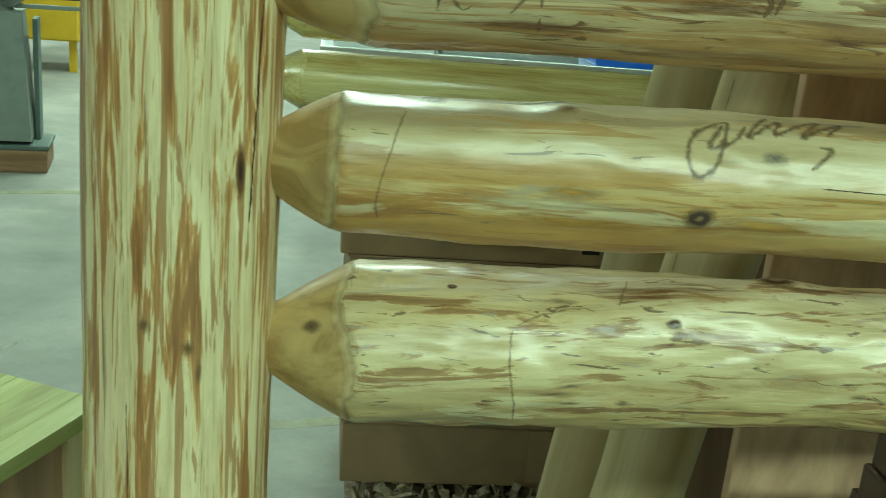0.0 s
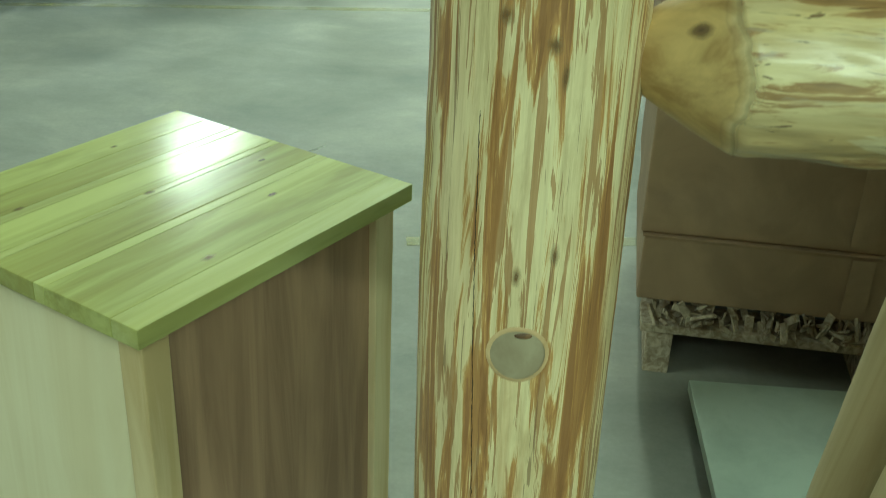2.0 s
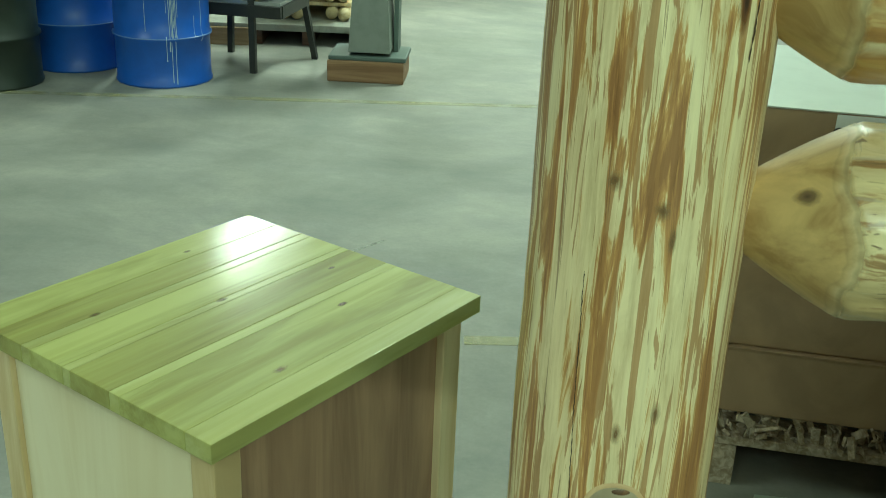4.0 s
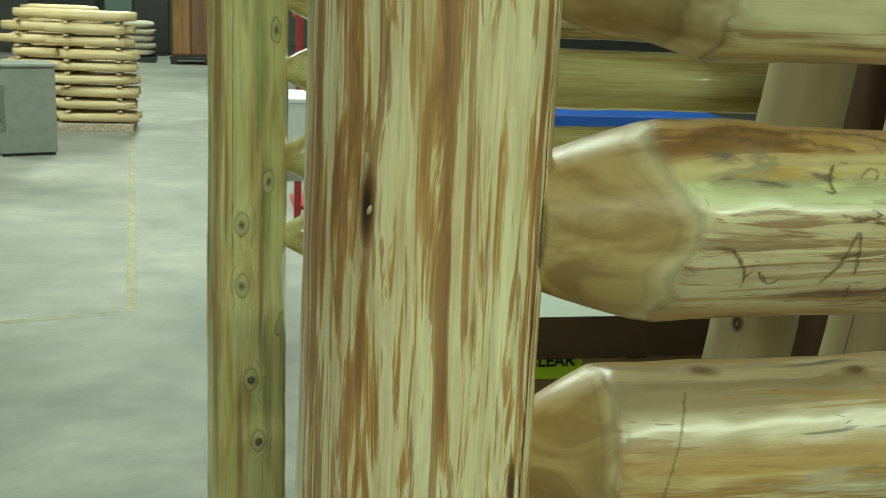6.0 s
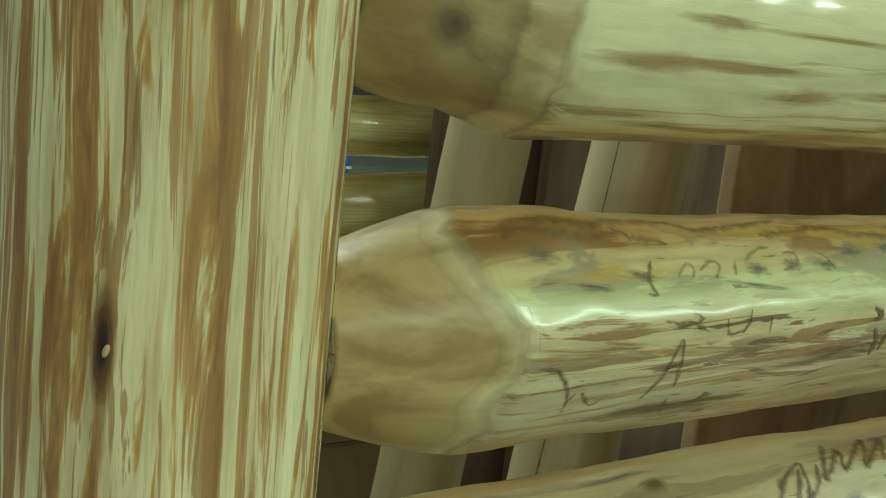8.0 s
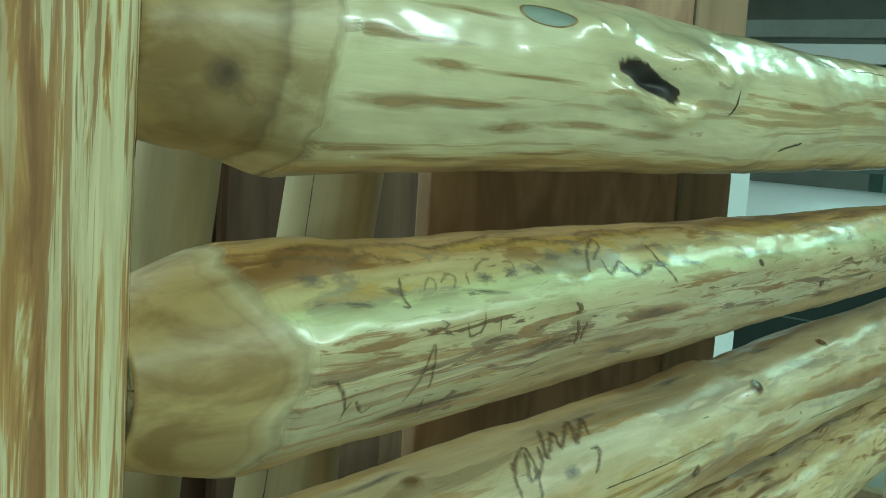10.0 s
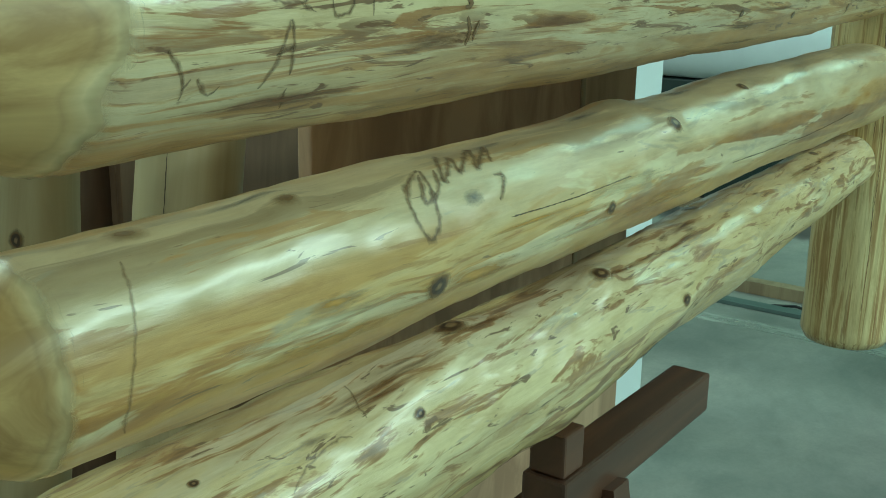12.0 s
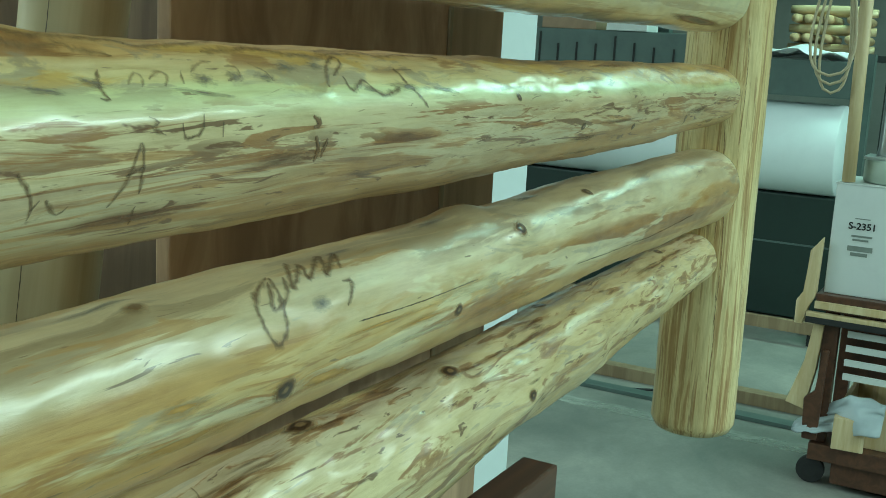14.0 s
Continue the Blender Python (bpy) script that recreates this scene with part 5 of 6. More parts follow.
# ---------------------------------------------------------------- drums
def drum(x, y, mat, label):
    d = thing("steel_drum", label, "drum", x, y, 0, 0, "steel drums")
    prof = [(0.0, 0.012), (0.27, 0.012), (0.275, 0.0), (0.29, 0.0), (0.292, 0.012), (0.284, 0.02)]
    for zc in (0.29, 0.575):
        prof += [(0.284, zc - 0.018), (0.297, zc - 0.006), (0.297, zc + 0.006), (0.284, zc + 0.018)]
    prof += [(0.284, 0.77), (0.290, 0.785), (0.284, 0.80), (0.284, 0.84), (0.293, 0.846), (0.294, 0.858), (0.286, 0.862), (0.278, 0.858), (0.277, 0.842)]
    part("shell", turned(prof[1:], 40), mat, d, "", None, True)
    part("lid", turned([(0.276, 0.836), (0.276, 0.845)], 40), LID_DUST, d, "dusty tan lid")
    if mat is BLUE:
        if x > -3.5:
            for da, za, zb, wide in ((-56, 0.22, 0.84, 0.6), (-54, 0.03, 0.80, 0.5), (-52.5, 0.30, 0.84, 0.8), (-51, 0.36, 0.82, 0.5), (-49.5, 0.02, 0.70, 0.6), (-48, 0.30, 0.76, 0.5), (-46, 0.42, 0.62, 0.4),
                                     (-60, 0.16, 0.31, 0.6), (-59, 0.45, 0.58, 0.4), (-26, 0.55, 0.82, 0.7), (-24, 0.28, 0.42, 0.5), (-12, 0.26, 0.50, 0.6), (-84, 0.34, 0.56, 0.4), (-104, 0.60, 0.82, 1.2)):
                bm = bmesh.new()
                rows = []
                for i in range(9):
                    zz = za + (zb - za) * i / 8
                    out = 0.2854 + sum(max(0.0, 0.0135 * (1 - abs(zz - zh) / 0.03)) for zh in (0.29, 0.575))
                    w_ = wide * (0.5 + 0.6 * abs(noise.noise((da, zz * 9, 0.5))) + (0.5 if i == 0 else 0))
                    rows.append([bm.verts.new((out * math.cos(radians(da + s_ * w_)), out * math.sin(radians(da + s_ * w_)), zz)) for s_ in (-1, 1)])
                for ra_, rb_ in zip(rows, rows[1:]):
                    bm.faces.new((ra_[0], ra_[1], rb_[1], rb_[0]))
                part("paint_drip", bm, DRIP_PAINT, d, "pale paint drip", None, True)
        # thin pale rings paint the highlight on each hoop
        for zc in (0.29, 0.575, 0.785):
            part("hoop_wear", turned([(0.2965 - (0.007 if zc > 0.7 else 0), zc + 0.001), (0.2985 - (0.007 if zc > 0.7 else 0), zc + 0.004), (0.2965 - (0.007 if zc > 0.7 else 0), zc + 0.007)], 40), HOOP_GLINT_BLUE, d, "painted highlight along the hoop", None, True)
    return d


drum(-3.06, 6.31, BLUE, "blue steel drum with pale paint drips and a tan lid")
drum(-3.73, 6.47, BLUE, "blue steel drum beside another, with a tan lid")
drum(-3.96, 5.88, DRUM_DARK, "dark green-black steel drum standing by blue ones")

# ---------------------------------------------------------------- pedestal sander
ps = thing("pedestal_sander", "grey pedestal belt sander on a brown wooden block", "sander", -1.882, 6.783, 0, 8)
part("wood_block", a_box(-0.240, -0.183, 0, 0.240, 0.183, 0.135, 0.008), plain_wood("red_brown_wood", (0.36, 0.21, 0.11), (0.22, 0.115, 0.055), (0.1, 1, 1), 14), ps, "red-brown wooden base block")
part("base_plate", a_box(-0.233, -0.178, 0.136, 0.252, 0.184, 0.165, 0.008), SLATE, ps)
col = bmesh.new()
box(col, -0.5, -0.5, 0, 0.5, 0.5, 1)
for v in col.verts:
    f = 1 - v.co.z
    v.co = Vector((v.co.x * (0.175 + 0.085 * f ** 2), v.co.y * (0.22 + 0.10 * f), 0.186 + v.co.z * 0.76))
part("column", col, GREY, ps, "", pose(0.02, 0, 0))
part("side_panel", a_box(0.155, 0.0, 0.166, 0.185, 0.15, 0.90, 0.004), SLATE, ps)
part("neck", turned([(0.10, 0.93), (0.075, 0.97), (0.075, 1.02), (0.11, 1.06)], 20), GREY, ps, "", pose(-0.03, 0, 0), True)
part("motor", turned([(0.06, -0.20), (0.115, -0.19), (0.125, -0.17), (0.125, 0.06), (0.11, 0.09), (0.05, 0.11)], 28), SLATE, ps, "round grey-green motor housing", pose(-0.13, 0.02, 1.10, 0, 90, 90), True)
part("wheel_guard", turned([(0.05, -0.05), (0.145, -0.05), (0.155, -0.04), (0.155, 0.04), (0.145, 0.05), (0.05, 0.05)], 32), GREY, ps, "round wheel guard", pose(0.0, -0.02, 1.11, 0, 90, 90), True)
part("wheel", turned([(0.02, -0.03), (0.10, -0.03), (0.10, 0.03), (0.02, 0.03)], 24), STEEL, ps, "dark abrasive wheel", pose(0.0, -0.075, 1.11, 0, 90, 90), True)
part("tool_rest", a_box(-0.26, -0.19, 0.985, -0.06, -0.10, 1.0, 0.003), STEEL, ps)
part("spout", tube_path([(-0.05, -0.1, 1.0), (-0.16, -0.12, 0.92), (-0.17, -0.12, 0.86)], 0.02, 8), STEEL, ps)
part("guard_frame", a_box(0.06, -0.03, 1.205, 0.47, 0.0, 1.235, 0.004), GREY, ps)
part("guard_frame", a_box(0.06, -0.03, 0.96, 0.47, 0.0, 0.985, 0.004), GREY, ps)
part("guard_frame", a_box(0.44, -0.031, 0.985, 0.465, 0.001, 1.205, 0.003), GREY, ps)
for k in range(10):
    for s in (-1, 1):
        xa = 0.08 + 0.036 * k
        part("guard_bar", tube_path([(xa - s * 0.025, -0.015 + 0.003 * s, 1.03), (xa + s * 0.025, -0.015 + 0.003 * s, 1.17)], 0.004, 5), STEEL, ps)
part("guard_bar", a_box(0.06, -0.021, 1.02, 0.44, -0.009, 1.035), STEEL, ps)
part("guard_bar", a_box(0.06, -0.021, 1.165, 0.44, -0.009, 1.18), STEEL, ps)

# ---------------------------------------------------------------- grinder on a steel stand
gs = thing("grinder_stand", "black angle-iron stand with a bench motor on it", "machine stand", -2.652, 6.81, 0)
part("leg", a_box(0.04, -0.23, 0, 0.08, -0.19, 1.25, 0.003), STEEL, gs)
for lx, ly, ox, oy in ((-0.26, -0.21, -0.03, -0.03), (0.20, 0.25, 0.10, 0.06), (-0.26, 0.25, -0.04, 0.05)):
    part("leg", tube_path([(lx + ox, ly + oy, 0), (lx, ly, 0.64)], 0.026, 4), STEEL, gs)
part("shelf", a_box(-0.28, -0.22, 0.435, 0.25, 0.29, 0.455), ALU, gs, "pale sheet-metal shelf")
part("cross_bar", a_box(-0.30, -0.245, 0.36, 0.26, -0.215, 0.434, 0.003), STEEL, gs)
part("cross_bar", a_box(0.235, -0.21, 0.36, 0.265, 0.30, 0.434, 0.003), STEEL, gs)
part("base_block", a_box(-0.24, -0.18, 0.53, 0.20, 0.22, 0.64, 0.01), STEEL, gs)
part("table", a_box(-0.30, -0.24, 0.641, 0.26, 0.29, 0.67, 0.004), STEEL, gs)
part("brace", tube_path([(0.06, -0.21, 0.5), (0.24, 0.27, 0.36)], 0.012, 4), STEEL, gs)
part("brace", tube_path([(-0.26, -0.21, 0.5), (0.06, -0.21, 0.5)], 0.014, 4), STEEL, gs)
part("motor", turned([(0.04, -0.19), (0.09, -0.17), (0.105, -0.15), (0.105, 0.09), (0.09, 0.11), (0.09, 0.14), (0.03, 0.15)], 24), DARK_GREEN, gs, "dark green electric motor", pose(-0.02, -0.05, 0.80, 0, 80, 20), True)
for k in range(8):
    part("cooling_fin", turned([(0.100, 0), (0.112, 0.003), (0.112, 0.009), (0.100, 0.012)], 24), DARK_GREEN, gs, "", pose(-0.02, -0.05, 0.80, 0, 80, 20) @ pose(0, 0, -0.14 + 0.027 * k), True)
part("pulley", turned([(0.02, -0.02), (0.085, -0.02), (0.07, 0.0), (0.085, 0.02), (0.02, 0.02)], 24), STEEL, gs, "black drive pulley", pose(-0.17, -0.13, 0.92, 0, 80, 20), True)
part("belt_guard", a_box(-0.28, -0.16, 0.86, -0.12, 0.2, 1.06, 0.03), SLATE, gs, "grey-green belt guard")
part("motor_foot", a_box(-0.15, -0.10, 0.671, 0.07, 0.06, 0.71), STEEL, gs)

# ---------------------------------------------------------------- piles of short logs
def log_pile(name, label, x, y, z, nx, nz, r, length, seed, turn=0, sheet=None, group="log piles"):
    """Layers of short peeled logs lying on battens."""
    g = thing(name, label, "log pile", x, y, z, turn, group)
    rd = random.Random(seed)
    part("pallet", a_box(-nx * r - 0.03, -length / 2, 0, nx * r + 0.03, length / 2, 0.09, 0.006), BARK, g)
    zz = 0.095
    for k in range(nz):
        for i in range(nx):
            ri = r * rd.uniform(0.78, 1.0)
            ob = part("log", log_mesh(length * rd.uniform(0.94, 1.02), ri, ri * 0.95, seed * 50 + k * nx + i, 0.04, 0.004, 10, 0.2), PINE_RAW, g, "", pose((2 * i + 1 - nx) * r, -length / 2 + rd.uniform(-0.08, 0.08), zz + r, -90, 0, rd.uniform(-3, 3)), True)
        zz += 2 * r
        if k < nz - 1:
            part("batten", a_box(-nx * r, -length * 0.35, zz, nx * r, -length * 0.35 + 0.05, zz + 0.018), PINE_RAW, g)
            part("batten", a_box(-nx * r, length * 0.3, zz, nx * r, length * 0.3 + 0.05, zz + 0.018), PINE_RAW, g)
            zz += 0.018
    if sheet:
        part("sheet", a_box(-nx * r, -length / 2, zz, nx * r, length / 2, zz + 0.012, 0.003), sheet, g, "pale sheet on top")
    return g


crib = thing("log_crib", "short peeled logs cross-stacked with boards under a pale sheet", "log pile", -2.65, 7.96, 0.0, 12, "log piles")
for px in (-0.38, -0.02, 0.36):
    part("bearer", a_box(px, -0.48, 0.0, px + 0.08, 0.48, 0.098, 0.004), DARK_WOOD, crib)
part("pallet_board", a_box(-0.42, -0.50, 0.099, 0.47, 0.50, 0.148, 0.006), DUSTY_BOARD, crib, "dusty grey pallet board")
zc = 0.149
for k in range(3):
    for sx in (-0.16, -0.065, 0.165, 0.26):
        part("log", log_mesh(0.74, 0.048, 0.046, 300 + k * 4 + int(sx * 100), 0.06, 0.005, 14, 0.06), PINE_RAW, crib, "", pose(sx + 0.008 * math.sin(9 * sx + 2 * k), -0.30 - 0.02 * ((k + int(sx * 20)) % 3), zc + 0.049, -90, 0, 0), True)
    zc += 0.099
    for ly in (-0.27, 0.02, 0.28):
        part("board", a_box(-0.21, ly, zc, 0.31, ly + 0.14, zc + 0.026, 0.003), PINE_RAW, crib)
    zc += 0.027
sheet_bm = bmesh.new()
bmesh.ops.create_grid(sheet_bm, x_segments=10, y_segments=14, size=1.0)
for v in sheet_bm.verts:
    v.co = Vector((0.30 * v.co.x, 0.43 * v.co.y, 0))
    v.co.z = 0.014 * noise.noise((v.co.x * 5, v.co.y * 5, 2)) - 0.16 * max(0, -0.30 - v.co.y) + 0.05 * max(0, v.co.x - 0.15)
sheet_top = bmesh.ops.extrude_face_region(sheet_bm, geom=sheet_bm.faces[:])
bmesh.ops.translate(sheet_bm, vec=(0, 0, 0.010), verts=[g for g in sheet_top["geom"] if isinstance(g, bmesh.types.BMVert)])
part("sheet", sheet_bm, CREAM_PANEL, crib, "cream warped sheet on top", pose(0.05, 0.0, zc + 0.012, 0, 0, 3))

plat = thing("low_platform", "low dusty grey platform with a brown front beam", "platform", -3.44, 7.80, 0, 12)
part("deck", a_box(-0.50, -0.53, 0.124, 0.42, 0.55, 0.150, 0.004), DUSTY_BOARD, plat)
part("front_beam", a_box(-0.50, -0.56, 0.0, 0.42, -0.49, 0.123, 0.005), TAN_BOARD, plat, "brown wooden front beam")
part("bearer", a_box(-0.50, 0.40, 0.0, 0.42, 0.47, 0.123, 0.005), TAN_BOARD, plat)
for k, (px, py) in enumerate(((-2.25, 14.2), (-1.70, 14.0), (-2.3, 15.6))):
    log_pile("log_stack", "tall stack of short peeled logs on a pallet", px, py, 0, 4, 9, 0.065, 0.9, 7 + k, 90 if k == 1 else 80)

cab = thing("grey_cabinet", "plain grey steel dust cabinet with a vent on top", "cabinet", -2.22, 12.09, 0, 20)
part("body", a_box(-0.28, -0.25, 0.03, 0.28, 0.25, 0.90, 0.01), GREY, cab)
part("top", a_box(-0.30, -0.27, 0.901, 0.30, 0.27, 0.93, 0.006), GREY, cab)
part("foot", a_box(-0.26, -0.23, 0, 0.26, 0.23, 0.03), STEEL, cab)

yel = thing("yellow_machine", "yellow painted woodworking machine with a dark opening", "machine", -2.75, 10.4, 0)
part("body", a_box(-0.75, -0.3, 0.28, 0.55, 0.3, 0.75, 0.02), YELLOW, yel)
part("hood", a_box(-0.55, -0.25, 0.95, 0.55, 0.3, 1.7, 0.02), YELLOW, yel)
part("opening", a_box(-0.35, -0.262, 1.1, 0.25, -0.2505, 1.4), STEEL, yel)
for lx in (-0.7, 0.45):
    part("leg", a_box(lx, -0.25, 0, lx + 0.06, -0.19, 0.28), YELLOW, yel)
    part("leg", a_box(lx, 0.19, 0, lx + 0.06, 0.25, 0.28), YELLOW, yel)
part("pillar", a_box(-0.5, -0.05, 0.75, -0.38, 0.1, 0.95), STEEL, yel)
part("pillar", a_box(0.35, -0.05, 0.75, 0.45, 0.1, 0.95), STEEL, yel)

wb = thing("workbench", "long tan wooden workbench against the machines", "workbench", -4.4, 8.8, 0)
part("top", a_box(-1.2, -0.3, 0.775, 0.75, 0.4, 0.80, 0.006), PINE_RAW, wb)
part("front_board", a_box(-1.22, -0.33, 0.55, 0.45, -0.301, 0.805, 0.004), TAN_BOARD, wb, "tan front board with worn edges")
for lx in (-1.15, 0.66):
    for ly in (-0.29, 0.32):
        part("leg", a_box(lx, ly, 0, lx + 0.07, ly + 0.07, 0.774), PINE_RAW, wb)
for ux_, wd in ((-0.36, 0.10), (0.02, 0.05)):
    part("upright", a_box(ux_, -0.36, 0.4, ux_ + wd, -0.331, 1.9, 0.004), TAN_BOARD if wd > 0.06 else DARK_WOOD, wb)

for k, (bx, bw, bh) in enumerate(((-5.55, 0.72, 0.42), (-4.60, 0.36, 0.40), (-4.18, 0.50, 0.34))):
    sg = thing("framed_board", "white board in a dark frame leaning on the workbench", "board", bx, 9.05, 0.802, 0, "boards on the workbench")
    part("frame", a_box(0, 0, 0, bw, 0.03, bh, 0.004), STEEL, sg)
    part("face", a_box(0.03, -0.006, 0.03, bw - 0.03, -0.0005, bh - 0.03), LABEL_WHITE, sg)
gc = bmesh.new()
bmesh.ops.create_icosphere(gc, subdivisions=4, radius=0.17)
for v in gc.verts:
    v.co *= 1 + 0.35 * noise.noise(v.co * 9) + 0.12 * noise.noise(v.co * 25)
    v.co.z = max(v.co.z * 0.8, -0.08)
gco = tagged(part("green_bag", gc, GREEN_CLOTH, None, "", None, True), "crumpled bright green bag on the workbench", "bag")
gco.matrix_world = pose(-3.76, 8.72, 0.88)
for k, (bx, by, rr) in enumerate(((-4.12, 8.64, 0.12), (-3.95, 8.72, 0.10))):
    wr = bmesh.new()
    bmesh.ops.create_icosphere(wr, subdivisions=4, radius=rr)
    for v in wr.verts:
        v.co *= 1 + 0.4 * noise.noise(v.co * 11 + Vector((k, 0, 0))) + 0.15 * noise.noise(v.co * 34)
        v.co.z = max(v.co.z * 0.6, -0.05)
        v.co.x *= 1.5
    ob = tagged(part("plastic_parcel", wr, PLASTIC, None, "", None, True), "parcel wrapped in crumpled clear plastic on the workbench", "parcel", "parcels on the workbench")
    ob.matrix_world = pose(bx, by, 0.85)
rb = random.Random(9)
for k in range(6):
    w = rb.uniform(0.08, 0.2)
    ob = tagged(part("wood_offcut", a_box(-w / 2, -0.04, 0, w / 2, 0.04, rb.uniform(0.03, 0.07), 0.004), PINE_RAW if k % 3 else CRATE_BROWN), "short wood offcut lying on the workbench", "offcut", "offcuts on the workbench")
    ob.matrix_world = pose(-5.3 + 0.2 * k + rb.uniform(-0.05, 0.05), 8.66 + rb.uniform(-0.04, 0.1), 0.801, 0, 0, rb.uniform(-60, 60))

drill = thing("drill_press", "grey-green drill press table carrying wood blocks", "drill press", -2.95, 8.95, 0)
part("column", turned([(0.05, 0.03), (0.05, 1.5)], 18), SLATE, drill, "", None, True)
part("foot", a_box(-0.22, -0.22, 0, 0.22, 0.22, 0.03, 0.006), SLATE, drill)
part("table", a_box(-0.34, -0.26, 0.72, 0.30, 0.10, 0.76, 0.006), SLATE, drill)
part("head", a_box(-0.13, -0.24, 1.28, 0.13, 0.16, 1.55, 0.03), SLATE, drill)
for k in range(5):
    ob = tagged(part("wood_block", log_mesh(0.22, 0.05, 0.045, 520 + k, 0.08, 0.004, 10, 0.08), CRATE_BROWN if k % 2 else PINE_RAW, None, "", None, True), "short log block lying on the drill press table", "offcut", "blocks on the drill press")
    ob.matrix_world = pose(-3.27 + 0.115 * k, 8.70, 0.812, -90, 0, 8 * (k - 2))
tub = thing("white_tub", "white plastic tub on a yellow post shelf", "tub", -2.95, 8.55, 0.97)
part("shell", turned([(0.13, 0.0), (0.17, 0.16), (0.185, 0.165), (0.185, 0.18), (0.16, 0.18), (0.12, 0.02)], 24), CARTON_WHITE, tub, "", None, True)
ys = thing("yellow_post_shelf", "yellow steel post with a small shelf", "post", -3.3, 8.5, 0)
part("post", a_box(-0.05, -0.04, 0, 0.05, 0.04, 2.4, 0.006), YELLOW, ys)
part("shelf", a_box(0.051, -0.2, 0.93, 0.6, 0.26, 0.968, 0.004), YELLOW, ys)

table = thing("steel_table", "long grey steel table with clutter, behind the headboards", "table", 0.0, 4.95, 0)
part("top", a_box(0.0, 0, 1.06, 2.3, 0.7, 1.10, 0.006), ALU, table)
part("rim", a_box(0.0, -0.02, 1.04, 2.3, -0.001, 1.125, 0.004), ALU, table)
for lx in (0.75, 2.19):
    for ly in (0.05, 0.6):
        part("leg", a_box(lx, ly, 0, lx + 0.05, ly + 0.05, 1.059), STEEL, table)
wcart = thing("white_carton", "plain white carton standing on the steel table", "carton", 0.06, 5.05, 1.101)
part("body", a_box(0, 0, 0, 0.46, 0.4, 0.26, 0.006), CARTON_WHITE, wcart)
part("lid", a_box(-0.005, -0.005, 0.2605, 0.465, 0.405, 0.28, 0.003), LABEL_WHITE, wcart)
bin_ = thing("blue_bin", "long blue plastic bin with a white edge strip", "bin", 1.28, 5.05, 1.101)
part("body", a_box(0, 0, 0, 0.84, 0.4, 0.24, 0.01), BLUE, bin_)
part("edge_strip", a_box(-0.004, -0.006, 0.155, 0.845, -0.0005, 0.168), LABEL_WHITE, bin_)
trough = thing("metal_trough", "long shallow grey metal trough on the steel table", "trough", 0.56, 5.02, 1.101)
part("bottom", a_box(0.0, 0.0, 0.0, 0.62, 0.42, 0.006), ALU, trough)
for ax0, ay0, ax1, ay1 in ((0.0, -0.008, 0.62, 0.0), (0.0, 0.42, 0.62, 0.428), (-0.008, -0.008, 0.0, 0.428), (0.62, -0.008, 0.628, 0.428)):
    part("wall", a_box(ax0, ay0, 0.0, ax1, ay1, 0.075, 0.002), ALU, trough)
for k in range(2):
    ob = tagged(part("wood_offcut", log_mesh(0.26, 0.035, 0.03, 560 + k, 0.08, 0.004, 12, 0.06), PINE_RAW, None, "", None, True), "small log offcut lying in the metal trough", "offcut", "offcuts in the trough")
    ob.matrix_world = pose(0.66 + 0.22 * k, 5.1 + 0.12 * k, 1.144, 0, 90, 20 - 60 * k)

red = thing("red_rack", "red steel rack with white parcels on its shelves", "rack", 0.30, 8.0, 0)
for lx in (0.0, 0.2, 1.1):
    part("upright", a_box(lx, 0, 0, lx + 0.05, 0.05, 1.9, 0.004), RED, red)
for hz in (0.25, 0.80, 1.30, 1.62):
    part("shelf", a_box(0.0, 0.051, hz, 1.15, 0.5, hz + 0.03), RED, red)
for k, (lx, hz) in enumerate(((0.10, 0.831), (0.45, 1.331), (0.6, 0.281))):
    pc = thing("white_parcel", "white wrapped parcel on the red rack", "parcel", 0.30 + lx, 8.1, hz, 0, "parcels on the red rack")
    part("wrap", a_box(0, 0, 0, 0.26, 0.3, 0.2, 0.02), LABEL_WHITE, pc)
    part("strap", a_box(0.11, -0.003, -0.0, 0.14, -0.0005, 0.19), INK, pc)

crate = thing("wooden_crate", "tall orange-brown wooden crate with a dark frame on skids", "crate", -0.85, 24.3, 0)
part("body", a_box(-0.4, -0.3, 0.16, 0.42, 0.4, 1.9, 0.01), DARK_WOOD, crate)
part("panel", a_box(-0.36, -0.31, 0.22, -0.02, -0.3005, 1.86, 0.004), CRATE_ORANGE, crate, "orange-brown front board")
part("panel", a_box(0.02, -0.31, 0.22, 0.38, -0.3005, 1.86, 0.004), CRATE_BROWN, crate)
part("base", a_box(-0.44, -0.34, 0.10, 0.46, 0.42, 0.159, 0.006), STEEL, crate)
part("skid", a_box(-0.42, -0.32, 0, -0.3, 0.42, 0.099), STEEL, crate)
part("skid", a_box(0.3, -0.32, 0, 0.42, 0.42, 0.099), STEEL, crate)

